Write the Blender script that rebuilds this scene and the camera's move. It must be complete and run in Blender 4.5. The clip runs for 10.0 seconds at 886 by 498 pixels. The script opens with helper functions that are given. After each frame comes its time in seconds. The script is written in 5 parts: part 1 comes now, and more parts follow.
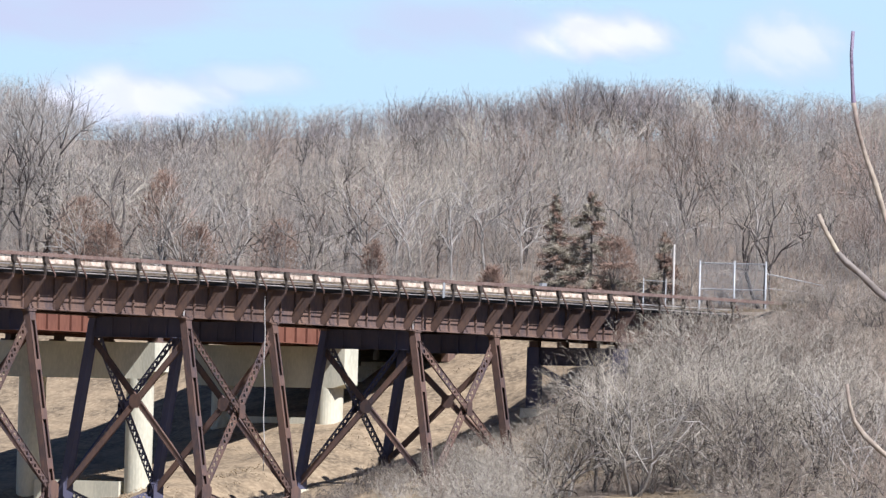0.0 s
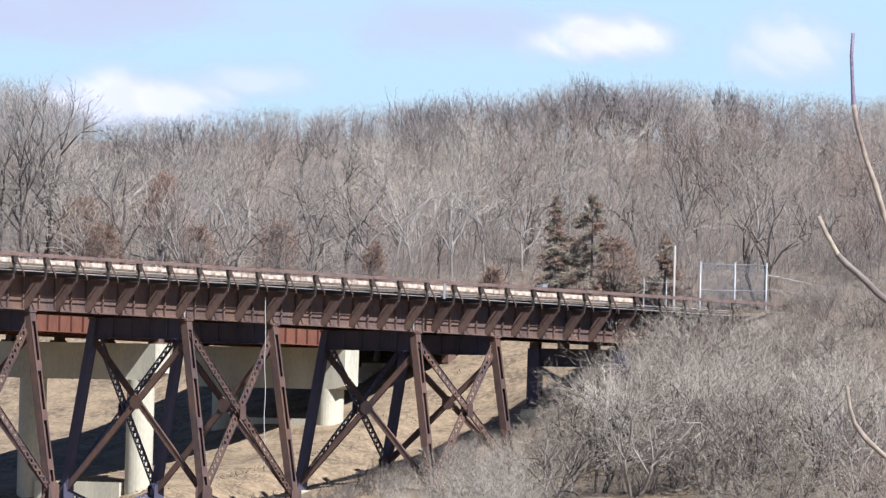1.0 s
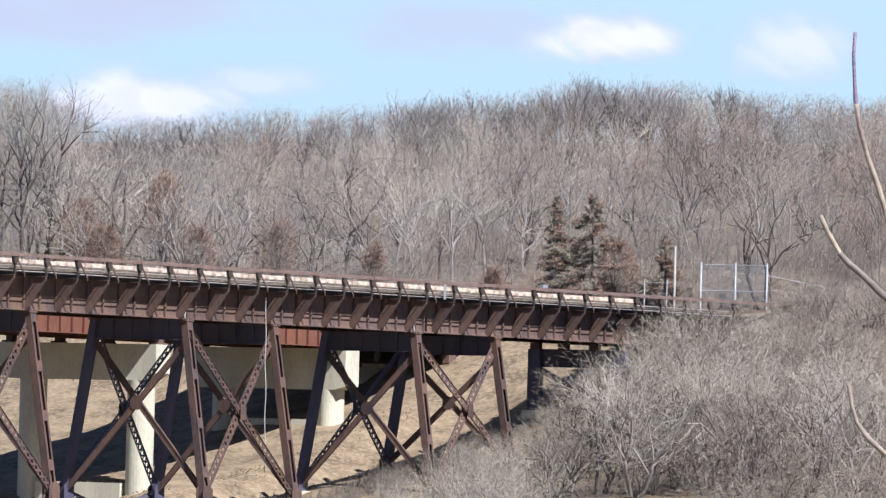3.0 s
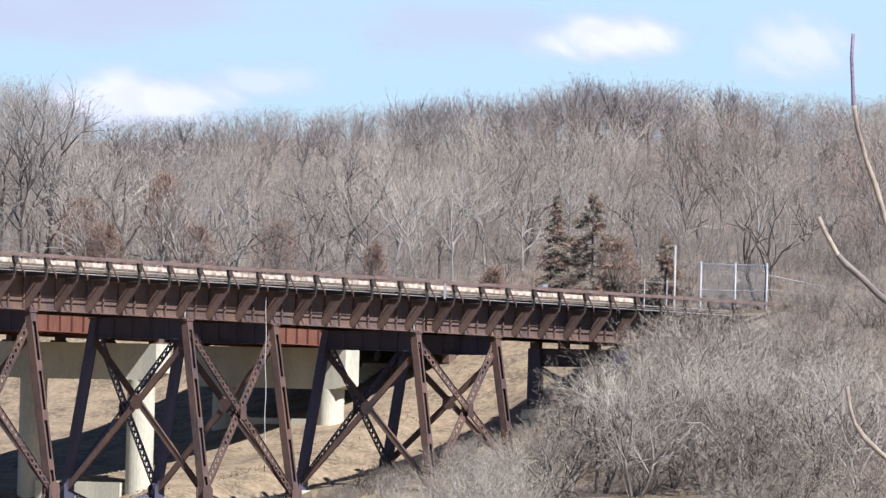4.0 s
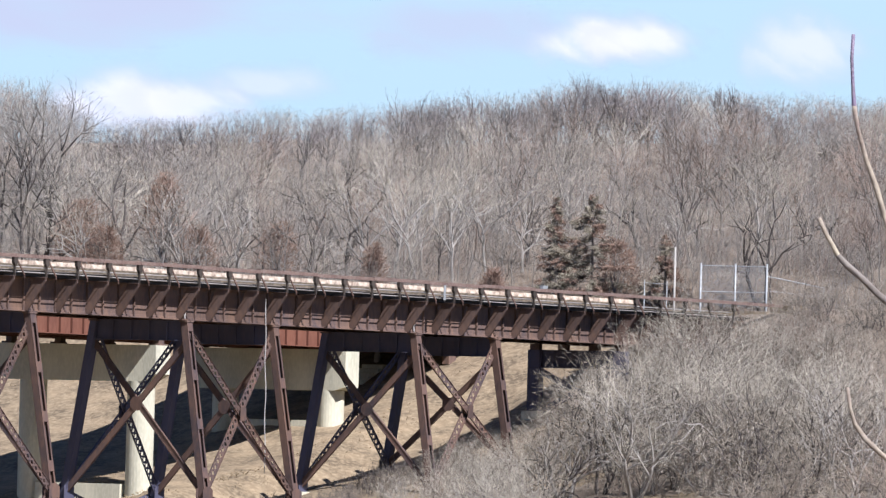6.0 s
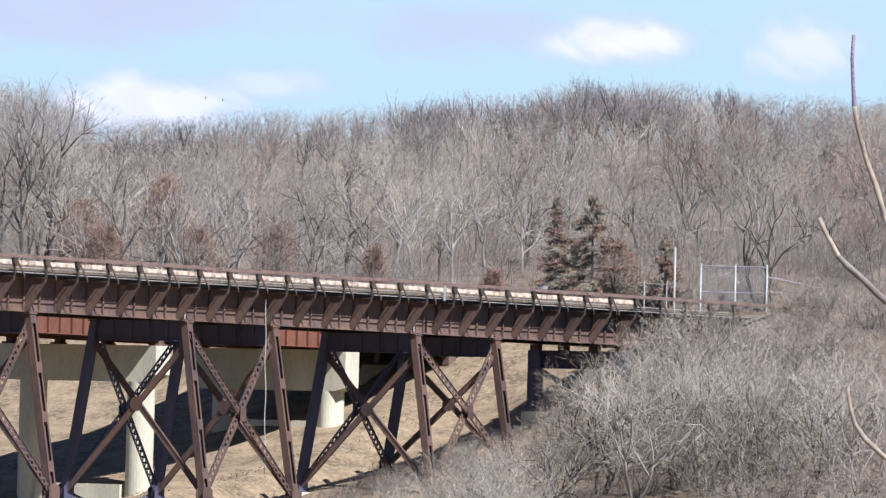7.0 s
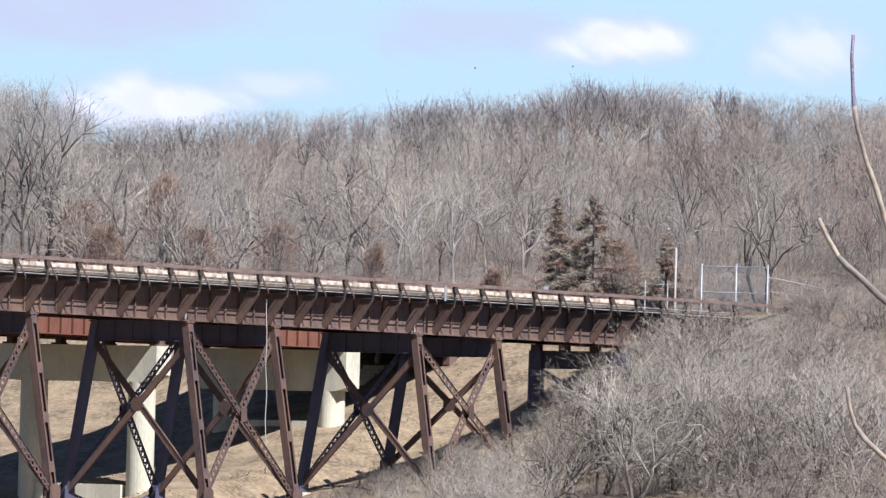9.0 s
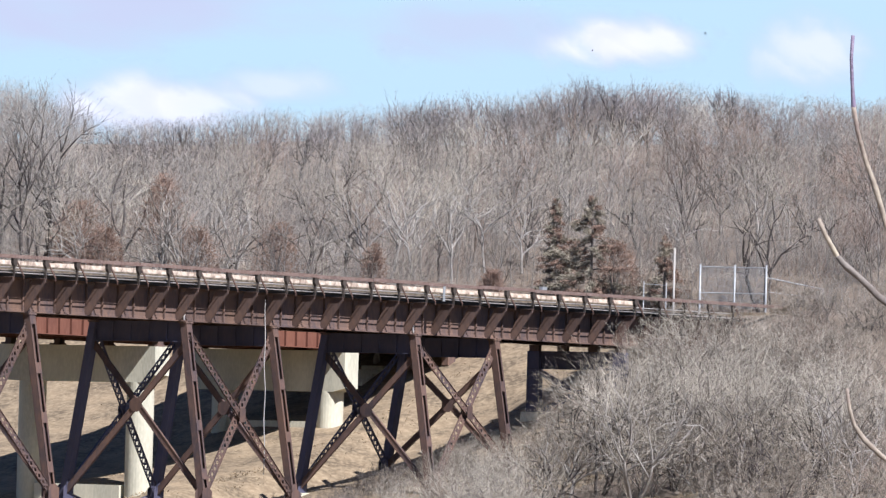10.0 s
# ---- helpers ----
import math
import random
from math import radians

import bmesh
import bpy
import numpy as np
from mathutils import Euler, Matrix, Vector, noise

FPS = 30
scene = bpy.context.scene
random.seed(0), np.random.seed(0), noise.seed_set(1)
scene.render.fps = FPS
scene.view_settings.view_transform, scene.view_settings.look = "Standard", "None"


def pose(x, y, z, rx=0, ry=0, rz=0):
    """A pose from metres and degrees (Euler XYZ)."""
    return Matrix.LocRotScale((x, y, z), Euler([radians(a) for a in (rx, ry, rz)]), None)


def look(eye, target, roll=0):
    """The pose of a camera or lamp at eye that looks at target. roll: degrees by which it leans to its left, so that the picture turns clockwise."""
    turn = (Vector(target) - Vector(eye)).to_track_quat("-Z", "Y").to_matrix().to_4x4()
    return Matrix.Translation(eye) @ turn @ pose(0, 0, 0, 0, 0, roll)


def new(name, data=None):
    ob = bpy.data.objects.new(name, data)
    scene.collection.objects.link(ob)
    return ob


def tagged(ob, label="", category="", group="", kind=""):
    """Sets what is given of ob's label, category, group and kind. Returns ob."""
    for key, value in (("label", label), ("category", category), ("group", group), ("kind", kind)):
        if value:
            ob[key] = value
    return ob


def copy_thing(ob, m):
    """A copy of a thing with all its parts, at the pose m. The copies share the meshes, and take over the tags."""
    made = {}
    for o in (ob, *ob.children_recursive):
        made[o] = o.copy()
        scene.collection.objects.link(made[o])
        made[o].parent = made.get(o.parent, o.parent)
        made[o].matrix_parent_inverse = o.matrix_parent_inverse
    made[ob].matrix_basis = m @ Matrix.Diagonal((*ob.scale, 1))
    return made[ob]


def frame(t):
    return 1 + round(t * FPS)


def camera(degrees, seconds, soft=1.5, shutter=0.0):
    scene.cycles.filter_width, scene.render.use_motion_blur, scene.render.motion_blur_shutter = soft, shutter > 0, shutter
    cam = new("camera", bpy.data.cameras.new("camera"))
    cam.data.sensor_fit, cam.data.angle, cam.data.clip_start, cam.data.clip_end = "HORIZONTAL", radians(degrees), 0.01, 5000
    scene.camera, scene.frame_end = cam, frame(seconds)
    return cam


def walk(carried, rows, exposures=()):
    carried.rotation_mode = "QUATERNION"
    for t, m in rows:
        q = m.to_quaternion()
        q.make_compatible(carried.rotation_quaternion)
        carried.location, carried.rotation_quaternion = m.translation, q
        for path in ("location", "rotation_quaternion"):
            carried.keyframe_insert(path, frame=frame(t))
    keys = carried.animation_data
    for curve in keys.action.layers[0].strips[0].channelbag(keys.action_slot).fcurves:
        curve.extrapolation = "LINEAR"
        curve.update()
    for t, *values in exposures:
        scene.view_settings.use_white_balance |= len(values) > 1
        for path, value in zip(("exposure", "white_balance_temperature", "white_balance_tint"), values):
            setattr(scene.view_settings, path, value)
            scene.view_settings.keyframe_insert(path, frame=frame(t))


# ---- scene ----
# ---- camera and its small hand shake ----
cam = camera(6.22, 10.0, soft=1.4)
PITCH, ROLL, FOCAL = 1.604, 1.576, 14432.0
SHAKE = [(0.0, -2.1, -2.0), (0.5, -2.6, 2.1), (1.0, -1.05, 0.0), (1.5, -2.4, 3.2), (2.0, -1.05, -3.5), (2.5, -0.15, 1.4),
         (3.2, -0.2, 0.7), (4.0, -0.15, 0.0), (4.5, -0.3, -0.3), (5.0, 0.0, 0.0), (5.5, -0.3, 2.0), (6.2, -0.3, 2.6),
         (7.0, -0.3, 3.35), (7.5, 1.2, 1.7), (8.0, 1.85, 4.6), (8.5, -2.45, 2.45), (9.0, 1.1, 3.7), (9.5, -0.9, 1.1), (10.0, -1.4, 4.6)]


def aim(dx, dy):
    up = radians(PITCH) + dy / FOCAL
    side = -dx / FOCAL
    return look((0, 0, 0), (math.sin(side) * math.cos(up), math.cos(side) * math.cos(up), math.sin(up)), ROLL)


walk(cam, [(t, aim(dx, dy)) for t, dx, dy in SHAKE], [(0.0, 1.09, 5460, 15.0), (10.0, 1.09, 5460, 15.0)])

# ---- the trestle's own axes: s along it, c across it, z up ----
ALPHA = 1.0215
D = Vector((math.cos(ALPHA), math.sin(ALPHA), 0))
P = Vector((-math.sin(ALPHA), math.cos(ALPHA), 0))
ORIGIN = Vector((0, 481.57, 0))
AXES = Matrix.Translation(ORIGIN) @ Matrix((D, P, Vector((0, 0, 1)))).transposed().to_4x4()


def at(s, c, z=0.0):
    return ORIGIN + D * s + P * c + Vector((0, 0, z))


# ---- daylight ----
SUN_UP, SUN_SIDE = 48.4, -20.0
side = radians(SUN_SIDE)
sun_dir = (-P * math.cos(side) + D * math.sin(side)) * math.cos(radians(SUN_UP)) + Vector((0, 0, math.sin(radians(SUN_UP))))
world = bpy.data.worlds.new("sky")
scene.world = world
world.use_nodes = True
wn = world.node_tree
sky = wn.nodes.new("ShaderNodeTexSky")
sky.sky_type, sky.sun_disc = "NISHITA", False
sky.sun_elevation, sky.sun_rotation = radians(SUN_UP), math.atan2(sun_dir.x, sun_dir.y)
sky.air_density, sky.dust_density, sky.ozone_density, sky.altitude = 0.8, 0.0, 1.0, 2500
wn.links.new(sky.outputs[0], wn.nodes["Background"].inputs["Color"])
wn.nodes["Background"].inputs["Strength"].default_value = 0.05
sun = new("sun", bpy.data.lights.new("sun", "SUN"))
sun.data.energy, sun.data.angle, sun.data.color = 5.0, radians(0.5), (1.0, 0.905, 0.775)
sun.matrix_world = look(sun_dir * 300 + ORIGIN, ORIGIN)


# ---- materials ----
def mat(name, base, dark, light, scale=1.0, rough=0.8, metal=0.0, bump=0.2, fine=12.0, stain=0.5, stretch=(1, 1, 1), vary=0.0, island=False, gloss=None):
    """Two scales of colour (stains, then grain), with a fine relief."""
    m = bpy.data.materials.new(name)
    m.use_nodes = True
    n, l = m.node_tree.nodes, m.node_tree.links
    b = n["Principled BSDF"]
    b.inputs["Roughness"].default_value, b.inputs["Metallic"].default_value = rough, metal
    b.inputs["Specular IOR Level"].default_value = gloss if gloss is not None else 0.25 if rough > 0.8 else 0.5
    co = n.new("ShaderNodeTexCoord")
    mp = n.new("ShaderNodeMapping")
    mp.inputs["Scale"].default_value = stretch
    l.new(co.outputs["Object"], mp.inputs["Vector"])
    big, small = n.new("ShaderNodeTexNoise"), n.new("ShaderNodeTexNoise")
    for t, s in ((big, scale), (small, scale * fine)):
        t.inputs["Scale"].default_value, t.inputs["Detail"].default_value = s, 5
        l.new(mp.outputs[0], t.inputs["Vector"])
    r1, r2 = n.new("ShaderNodeValToRGB"), n.new("ShaderNodeValToRGB")
    r1.color_ramp.elements[0].position, r1.color_ramp.elements[1].position = 0.35, 0.68
    r1.color_ramp.elements[0].color, r1.color_ramp.elements[1].color = (*dark, 1), (*base, 1)
    r2.color_ramp.elements[0].position, r2.color_ramp.elements[1].position = 0.42, 0.75
    r2.color_ramp.elements[0].color, r2.color_ramp.elements[1].color = (0, 0, 0, 1), (1, 1, 1, 1)
    l.new(big.outputs["Fac"], r1.inputs[0])
    l.new(small.outputs["Fac"], r2.inputs[0])
    mx = n.new("ShaderNodeMix")
    mx.data_type = "RGBA"
    mul = n.new("ShaderNodeMath")
    mul.operation = "MULTIPLY"
    mul.inputs[1].default_value = stain
    l.new(r2.outputs[0], mul.inputs[0])
    l.new(mul.outputs[0], mx.inputs["Factor"])
    l.new(r1.outputs[0], mx.inputs["A"])
    mx.inputs["B"].default_value = (*light, 1)
    out = mx.outputs["Result"]
    if vary:
        src = n.new("ShaderNodeNewGeometry").outputs["Random Per Island"] if island else n.new("ShaderNodeObjectInfo").outputs["Random"]
        mr = n.new("ShaderNodeMapRange")
        mr.inputs["To Min"].default_value, mr.inputs["To Max"].default_value = 1 - vary, 1 + vary
        l.new(src, mr.inputs["Value"])
        hs = n.new("ShaderNodeHueSaturation")
        l.new(mr.outputs[0], hs.inputs["Value"])
        l.new(out, hs.inputs["Color"])
        out = hs.outputs[0]
    l.new(out, b.inputs["Base Color"])
    if bump:
        bp = n.new("ShaderNodeBump")
        bp.inputs["Strength"].default_value, bp.inputs["Distance"].default_value = bump, 0.03
        l.new(small.outputs["Fac"], bp.inputs["Height"])
        l.new(bp.outputs[0], b.inputs["Normal"])
    return m


RUST = mat("rusted_steel", (0.145, 0.092, 0.065), (0.063, 0.051, 0.055), (0.205, 0.123, 0.082), 0.55, 0.7, 0.0, 0.25, 9, 0.5, (1, 1, 0.4), 0.18, gloss=0.2)
RUST_DARK = mat("dark_rusted_steel", (0.110, 0.068, 0.050), (0.053, 0.042, 0.045), (0.156, 0.090, 0.063), 0.55, 0.75, 0.0, 0.25, 9, 0.5, (1, 1, 0.4), 0.18, gloss=0.2)
# navy shade put into the base colour of the sheltered steel members
SHADED_STEEL = mat("shade_blue_steel", (0.078, 0.077, 0.118), (0.056, 0.056, 0.090), (0.115, 0.093, 0.100), 0.6, 0.7, 0.0, 0.2, 8, 0.3, (1, 1, 0.4), 0.15, gloss=0.3)
RUST_RED = mat("weathering_steel", (0.167, 0.070, 0.043), (0.119, 0.049, 0.033), (0.217, 0.105, 0.070), 0.6, 0.85, 0.1, 0.2, 9, 0.45, (1, 1, 0.3))
RAIL_RUST = mat("pale_rusty_timber", (0.152, 0.101, 0.082), (0.095, 0.058, 0.047), (0.267, 0.221, 0.197), 0.8, 0.9, 0, 0.3, 14, 0.6)
PIPE = mat("galvanised_pipe", (0.396, 0.374, 0.348), (0.264, 0.240, 0.222), (0.504, 0.480, 0.444), 3, 0.6, 0.3, 0.05)
TIE = mat("creosoted_tie", (0.053, 0.042, 0.034), (0.030, 0.025, 0.023), (0.099, 0.084, 0.068), 2, 0.95, 0, 0.4, 10, 0.5, (1, 1, 1), 0.3)
PLANK = mat("grey_plank", (0.167, 0.144, 0.122), (0.099, 0.084, 0.076), (0.243, 0.220, 0.198), 2, 0.95, 0, 0.4, 10, 0.5, (1, 1, 1), 0.3)
CONCRETE = mat("weathered_concrete", (0.563, 0.534, 0.405), (0.395, 0.379, 0.294), (0.671, 0.639, 0.493), 0.5, 0.9, 0, 0.2, 16, 0.4, (1, 1, 0.35))
TAN_STONE = mat("tan_sandstone", (0.33, 0.26, 0.17), (0.16, 0.125, 0.085), (0.44, 0.36, 0.25), 1.1, 0.95, 0, 0.4, 6, 0.5)
BARRIER = mat("barrier_concrete", (0.56, 0.47, 0.37), (0.17, 0.115, 0.08), (0.68, 0.61, 0.52), 2.0, 0.9, 0, 0.15, 5, 0.5)
CURB = mat("stained_kerb", (0.145, 0.112, 0.078), (0.035, 0.030, 0.024), (0.30, 0.25, 0.18), 2.2, 0.95, 0, 0.3, 5, 0.7)
ROAD = mat("asphalt", (0.038, 0.038, 0.038), (0.030, 0.030, 0.030), (0.061, 0.061, 0.061), 1, 0.95)
GALV = mat("galvanised_steel", (0.330, 0.338, 0.338), (0.230, 0.237, 0.240), (0.42, 0.427, 0.427), 4, 0.5, 0.3, 0.05)
ROPE = mat("pale_rope", (0.395, 0.380, 0.357), (0.304, 0.289, 0.274), (0.456, 0.441, 0.418), 6, 0.95)
GROUND = mat("dry_winter_grass", (0.233, 0.177, 0.111), (0.106, 0.081, 0.053), (0.329, 0.261, 0.169), 0.55, 0.98, 0, 0.9, 6, 0.75)
LITTER = mat("leaf_litter", (0.177, 0.142, 0.108), (0.111, 0.087, 0.067), (0.251, 0.209, 0.161), 0.5, 0.98, 0, 0.8, 9, 0.7)
STRAW = mat("straw_blades", (0.299, 0.229, 0.138), (0.204, 0.154, 0.094), (0.379, 0.304, 0.191), 0.3, 0.95, 0, 0, 10, 0.4, (1, 1, 1), 0.3, True)
BARK = mat("grey_bark", (0.150, 0.128, 0.109), (0.090, 0.076, 0.067), (0.226, 0.203, 0.180), 0.8, 0.95, 0, 0.3, 8, 0.5, (1, 1, 0.3), 0.2)
BARK_PALE = mat("pale_bark", (0.301, 0.278, 0.248), (0.203, 0.184, 0.161), (0.392, 0.368, 0.338), 0.8, 0.95, 0, 0.2, 8, 0.5, (1, 1, 0.3), 0.15)
BARK_DARK = mat("dark_bark", (0.079, 0.067, 0.061), (0.047, 0.041, 0.037), (0.141, 0.122, 0.112), 0.8, 0.95, 0, 0.3, 8, 0.4, (1, 1, 0.3), 0.1)
TWIG = mat("twigs", (0.291, 0.254, 0.203), (0.205, 0.179, 0.141), (0.357, 0.316, 0.257), 0.35, 0.95, 0, 0, 4, 0.5, (1, 1, 1), 0.22, True)
TWIG_GREY = mat("grey_twigs", (0.240, 0.221, 0.197), (0.183, 0.169, 0.151), (0.281, 0.261, 0.237), 0.35, 0.95, 0, 0, 4, 0.5, (1, 1, 1), 0.14, True)
TWIG_SKY = mat("purplish_twigs", (0.196, 0.174, 0.170), (0.140, 0.123, 0.121), (0.245, 0.222, 0.216), 0.35, 0.95, 0, 0, 4, 0.5, (1, 1, 1), 0.14, True)
TWIG_PALE = mat("pale_twigs", (0.354, 0.321, 0.262), (0.264, 0.237, 0.192), (0.428, 0.392, 0.327), 0.4, 0.95, 0, 0, 4, 0.5, (1, 1, 1), 0.22, True)
TWIG_RED = mat("reddish_twigs", (0.254, 0.196, 0.158), (0.184, 0.137, 0.109), (0.306, 0.245, 0.202), 0.4, 0.95, 0, 0, 4, 0.5, (1, 1, 1), 0.25, True)
CEDAR = mat("cedar_sprays", (0.249, 0.217, 0.161), (0.162, 0.147, 0.111), (0.333, 0.288, 0.222), 0.8, 0.95, 0, 0, 5, 0.5, (1, 1, 1), 0.3, True)
CEDAR_BROWN = mat("browned_cedar", (0.226, 0.150, 0.111), (0.147, 0.098, 0.076), (0.285, 0.202, 0.149), 0.6, 0.95, 0, 0, 5, 0.5, (1, 1, 1), 0.3, True)
BARK_WHITE = mat("white_bark", (0.351, 0.329, 0.297), (0.198, 0.184, 0.167), (0.432, 0.405, 0.373), 0.8, 0.95, 0, 0.2, 8, 0.5, (1, 1, 0.3), 0.1)
SAPLING_DARK = mat("purplish_cane", (0.190, 0.150, 0.225), (0.110, 0.085, 0.130), (0.27, 0.225, 0.24), 16, 0.6, 0, 0.2, 6, 0.4)
TAR = mat("fresh_creosote", (0.022, 0.021, 0.022), (0.014, 0.014, 0.015), (0.042, 0.038, 0.036), 2, 0.8, 0, 0.3, 10, 0.4)
SAPLING = mat("sapling_bark", (0.380, 0.327, 0.236), (0.129, 0.091, 0.076), (0.441, 0.388, 0.304), 11, 0.7, 0, 0.2, 6, 0.4)


# ---- building helpers ----
def mesh_of(name, verts, faces, material, smooth=False):
    me = bpy.data.meshes.new(name)
    me.from_pydata([tuple(v) for v in verts], [], faces)
    me.materials.append(material)
    if smooth:
        me.polygons.foreach_set("use_smooth", [True] * len(me.polygons))
    return me


def thing(name, label, category, m=None, group="", kind=""):
    ob = new(name)
    ob.empty_display_size = 0.3
    ob.matrix_world = m if m is not None else Matrix()
    return tagged(ob, label, category, group, kind)


def part(name, me, parent, m=None, label=""):
    ob = new(name, me)
    ob.parent = parent
    if m is not None:
        ob.matrix_basis = m
    if label:
        ob["label"] = label
    return ob


class Shape:
    """Collects boxes, plates, bars and tubes into one mesh."""

    def __init__(self):
        self.v, self.f = [], []

    def add(self, verts, faces):
        n = len(self.v)
        self.v += [tuple(v) for v in verts]
        self.f += [tuple(i + n for i in f) for f in faces]
        return self

    def box(self, x0, y0, z0, x1, y1, z1):
        vs = [(x, y, z) for z in (z0, z1) for y in (y0, y1) for x in (x0, x1)]
        return self.add(vs, [(0, 2, 3, 1), (4, 5, 7, 6), (0, 1, 5, 4), (2, 6, 7, 3), (0, 4, 6, 2), (1, 3, 7, 5)])

    def bar(self, a, b, w, h, up=(0, 0, 1), taper=1.0):
        """A bar from a to b, w wide across, h high along up."""
        a, b = Vector(a), Vector(b)
        x = (b - a).normalized()
        y = Vector(up).cross(x)
        y = y.normalized() if y.length > 1e-5 else x.orthogonal().normalized()
        z = x.cross(y)
        vs = []
        for e, k in ((a, 1.0), (b, taper)):
            vs += [e + y * sy * w * k / 2 + z * sz * h * k / 2 for sy, sz in ((-1, -1), (1, -1), (1, 1), (-1, 1))]
        return self.add(vs, [(3, 2, 1, 0), (4, 5, 6, 7), (0, 1, 5, 4), (1, 2, 6, 5), (2, 3, 7, 6), (3, 0, 4, 7)])

    def prism(self, outline, axis, t0, t1):
        """A flat outline of (u, v) pushed along an axis: 0 x, 1 y, 2 z."""
        def place(u, v, t):
            return ((t, u, v), (u, t, v), (u, v, t))[axis]
        n = len(outline)
        vs = [place(u, v, t0) for u, v in outline] + [place(u, v, t1) for u, v in outline]
        return self.add(vs, [tuple(range(n - 1, -1, -1)), tuple(range(n, 2 * n))] + [(i, (i + 1) % n, n + (i + 1) % n, n + i) for i in range(n)])

    def tube(self, pts, radii, k=5, tip=True):
        """A bent tapered tube through pts."""
        n0 = len(self.v)
        m = len(pts)
        for i, (p, r) in enumerate(zip(pts, radii)):
            p = Vector(p)
            way = (Vector(pts[min(i + 1, m - 1)]) - Vector(pts[max(i - 1, 0)])).normalized()
            if tip and i == m - 1:
                self.v.append(tuple(p))
                break
            a = way.cross(Vector((0.31, 0.87, 0.37)))
            a = a.normalized() if a.length > 1e-4 else way.orthogonal().normalized()
            b = way.cross(a)
            for j in range(k):
                w = 2 * math.pi * j / k
                self.v.append(tuple(p + (a * math.cos(w) + b * math.sin(w)) * r))
        for i in range(m - 1):
            r0 = n0 + i * k
            if tip and i == m - 2:
                for j in range(k):
                    self.f.append((r0 + j, r0 + (j + 1) % k, n0 + (m - 1) * k))
            else:
                for j in range(k):
                    self.f.append((r0 + j, r0 + (j + 1) % k, r0 + k + (j + 1) % k, r0 + k + j))
        if not tip:
            self.f.append(tuple(n0 + (m - 1) * k + j for j in range(k)))
        return self

    def mesh(self, name, material, smooth=False):
        return mesh_of(name, self.v, self.f, material, smooth)


# ---- ground: one sheet, a valley wall that rises along the trestle ----
PROFILE = [(-2000, -20), (-300, -17), (-90, -12.0), (-43, -8.0), (-27, -5.2), (-16, -3.2), (-9, -1.9), (-4.2, -0.95), (0, -0.4), (6.4, 0.6), (12, 1.9),
           (18, 3.4), (24, 5.2), (30, 7.6), (36, 10.3), (40, 11.2), (60, 13.6), (90, 18.2), (130, 25.0), (170, 28.4), (400, 29.6), (4500, 10.0)]
PS, PZ = [a for a, b in PROFILE], [b for a, b in PROFILE]


def ground_z(s, c):
    w = at(s, c)
    z = float(np.interp(s - 0.27 * max(0.0, min(c, 22.0)), PS, PZ))
    # a shallow swale between the trestle and the road bridge
    if 8.0 < c < 19.5 and -16 < s < 40:
        z -= math.sin(math.pi * (c - 8.0) / 11.5) ** 2 * float(np.interp(s, (-16, -6, 4, 14, 26, 40), (0, 2.2, 2.4, 1.9, 1.5, 0)))
    # the slope lies lower beyond the road bridge
    z -= 0.9 * max(0.0, min(1.0, (c - 27) / 7)) * float(np.interp(s, (-30, -20, 24, 38), (0, 1, 1, 0)))
    # a cut along the foot of the pier
    if 21.0 < c < 31.0 and -8 < s < 2.4:
        z -= math.sin(math.pi * (c - 21.0) / 10.0) ** 0.5 * float(np.interp(s, (-8, -2.5, 0.6, 2.4), (0, 1.1, 1.3, 0)))
    if 36 < s < 76 and -14 < c < 44:
        bank = max(0.0, -2 - c, c - 34, s - 66)
        z = min(z, 11.0 + bank * 0.8)
    z += 0.35 * noise.noise(Vector((s * 0.09, c * 0.07, 3.1))) + 0.12 * noise.noise(Vector((s * 0.31, c * 0.31, 7.7)))
    if w.y < 380:
        k = min(1.0, (380 - w.y) / 120)
        z = z * (1 - k) + k * min(z, -7.0)
    if w.y < 90:
        k = min(1.0, (90 - w.y) / 70)
        z = z * (1 - k) + k * -1.75
    return z


def glade(x, y):
    """A bare tan patch among the brush at the foot of the near bank."""
    return 0.0120 < x / y < 0.0345 and 400 < y < 471


def steps(near, far, fine, n):
    """Cuts that are even inside near and grow apart towards far."""
    lo, hi = near
    mid = list(np.arange(lo, hi + fine, fine))
    out = [fine * (1.32 ** i) for i in range(1, n)]
    a, b, left, right = lo, hi, [], []
    for o in out:
        a, b = a - o, b + o
        left.append(a)
        right.append(b)
    return [v for v in left[::-1] if v > -far] + mid + [v for v in right if v < far]


def build_ground():
    ss, cs = steps((-60, 130), 4400, 1.4, 34), steps((-60, 110), 4400, 1.6, 32)
    vs = [at(s, c, ground_z(s, c)) for c in cs for s in ss]
    n = len(ss)
    fs = [(j * n + i, j * n + i + 1, (j + 1) * n + i + 1, (j + 1) * n + i) for j in range(len(cs) - 1) for i in range(n - 1)]
    me = mesh_of("ground", vs, fs, GROUND, True)
    me.materials.append(LITTER)
    m = n - 1
    for k, poly in enumerate(me.polygons):
        s, c = ss[k % m], cs[k // m]
        edge = 3 * noise.noise(Vector((s * 0.15, c * 0.15, 9.0)))
        if s > 60 + edge or (s > 44 + edge and c > 36) or (s > 16 + edge and c < -4) or (c < -7 + edge and s > -6) or (s > 22 and c < -0.5) or (s > 34 and c < 1.5):
            w = at(s, c)
            poly.material_index = 0 if glade(w.x, w.y) else 1
    ob = new("ground", me)
    tagged(ob, "dry straw-coloured grass and leaf litter on a valley side", "ground", kind="structure")


build_ground()
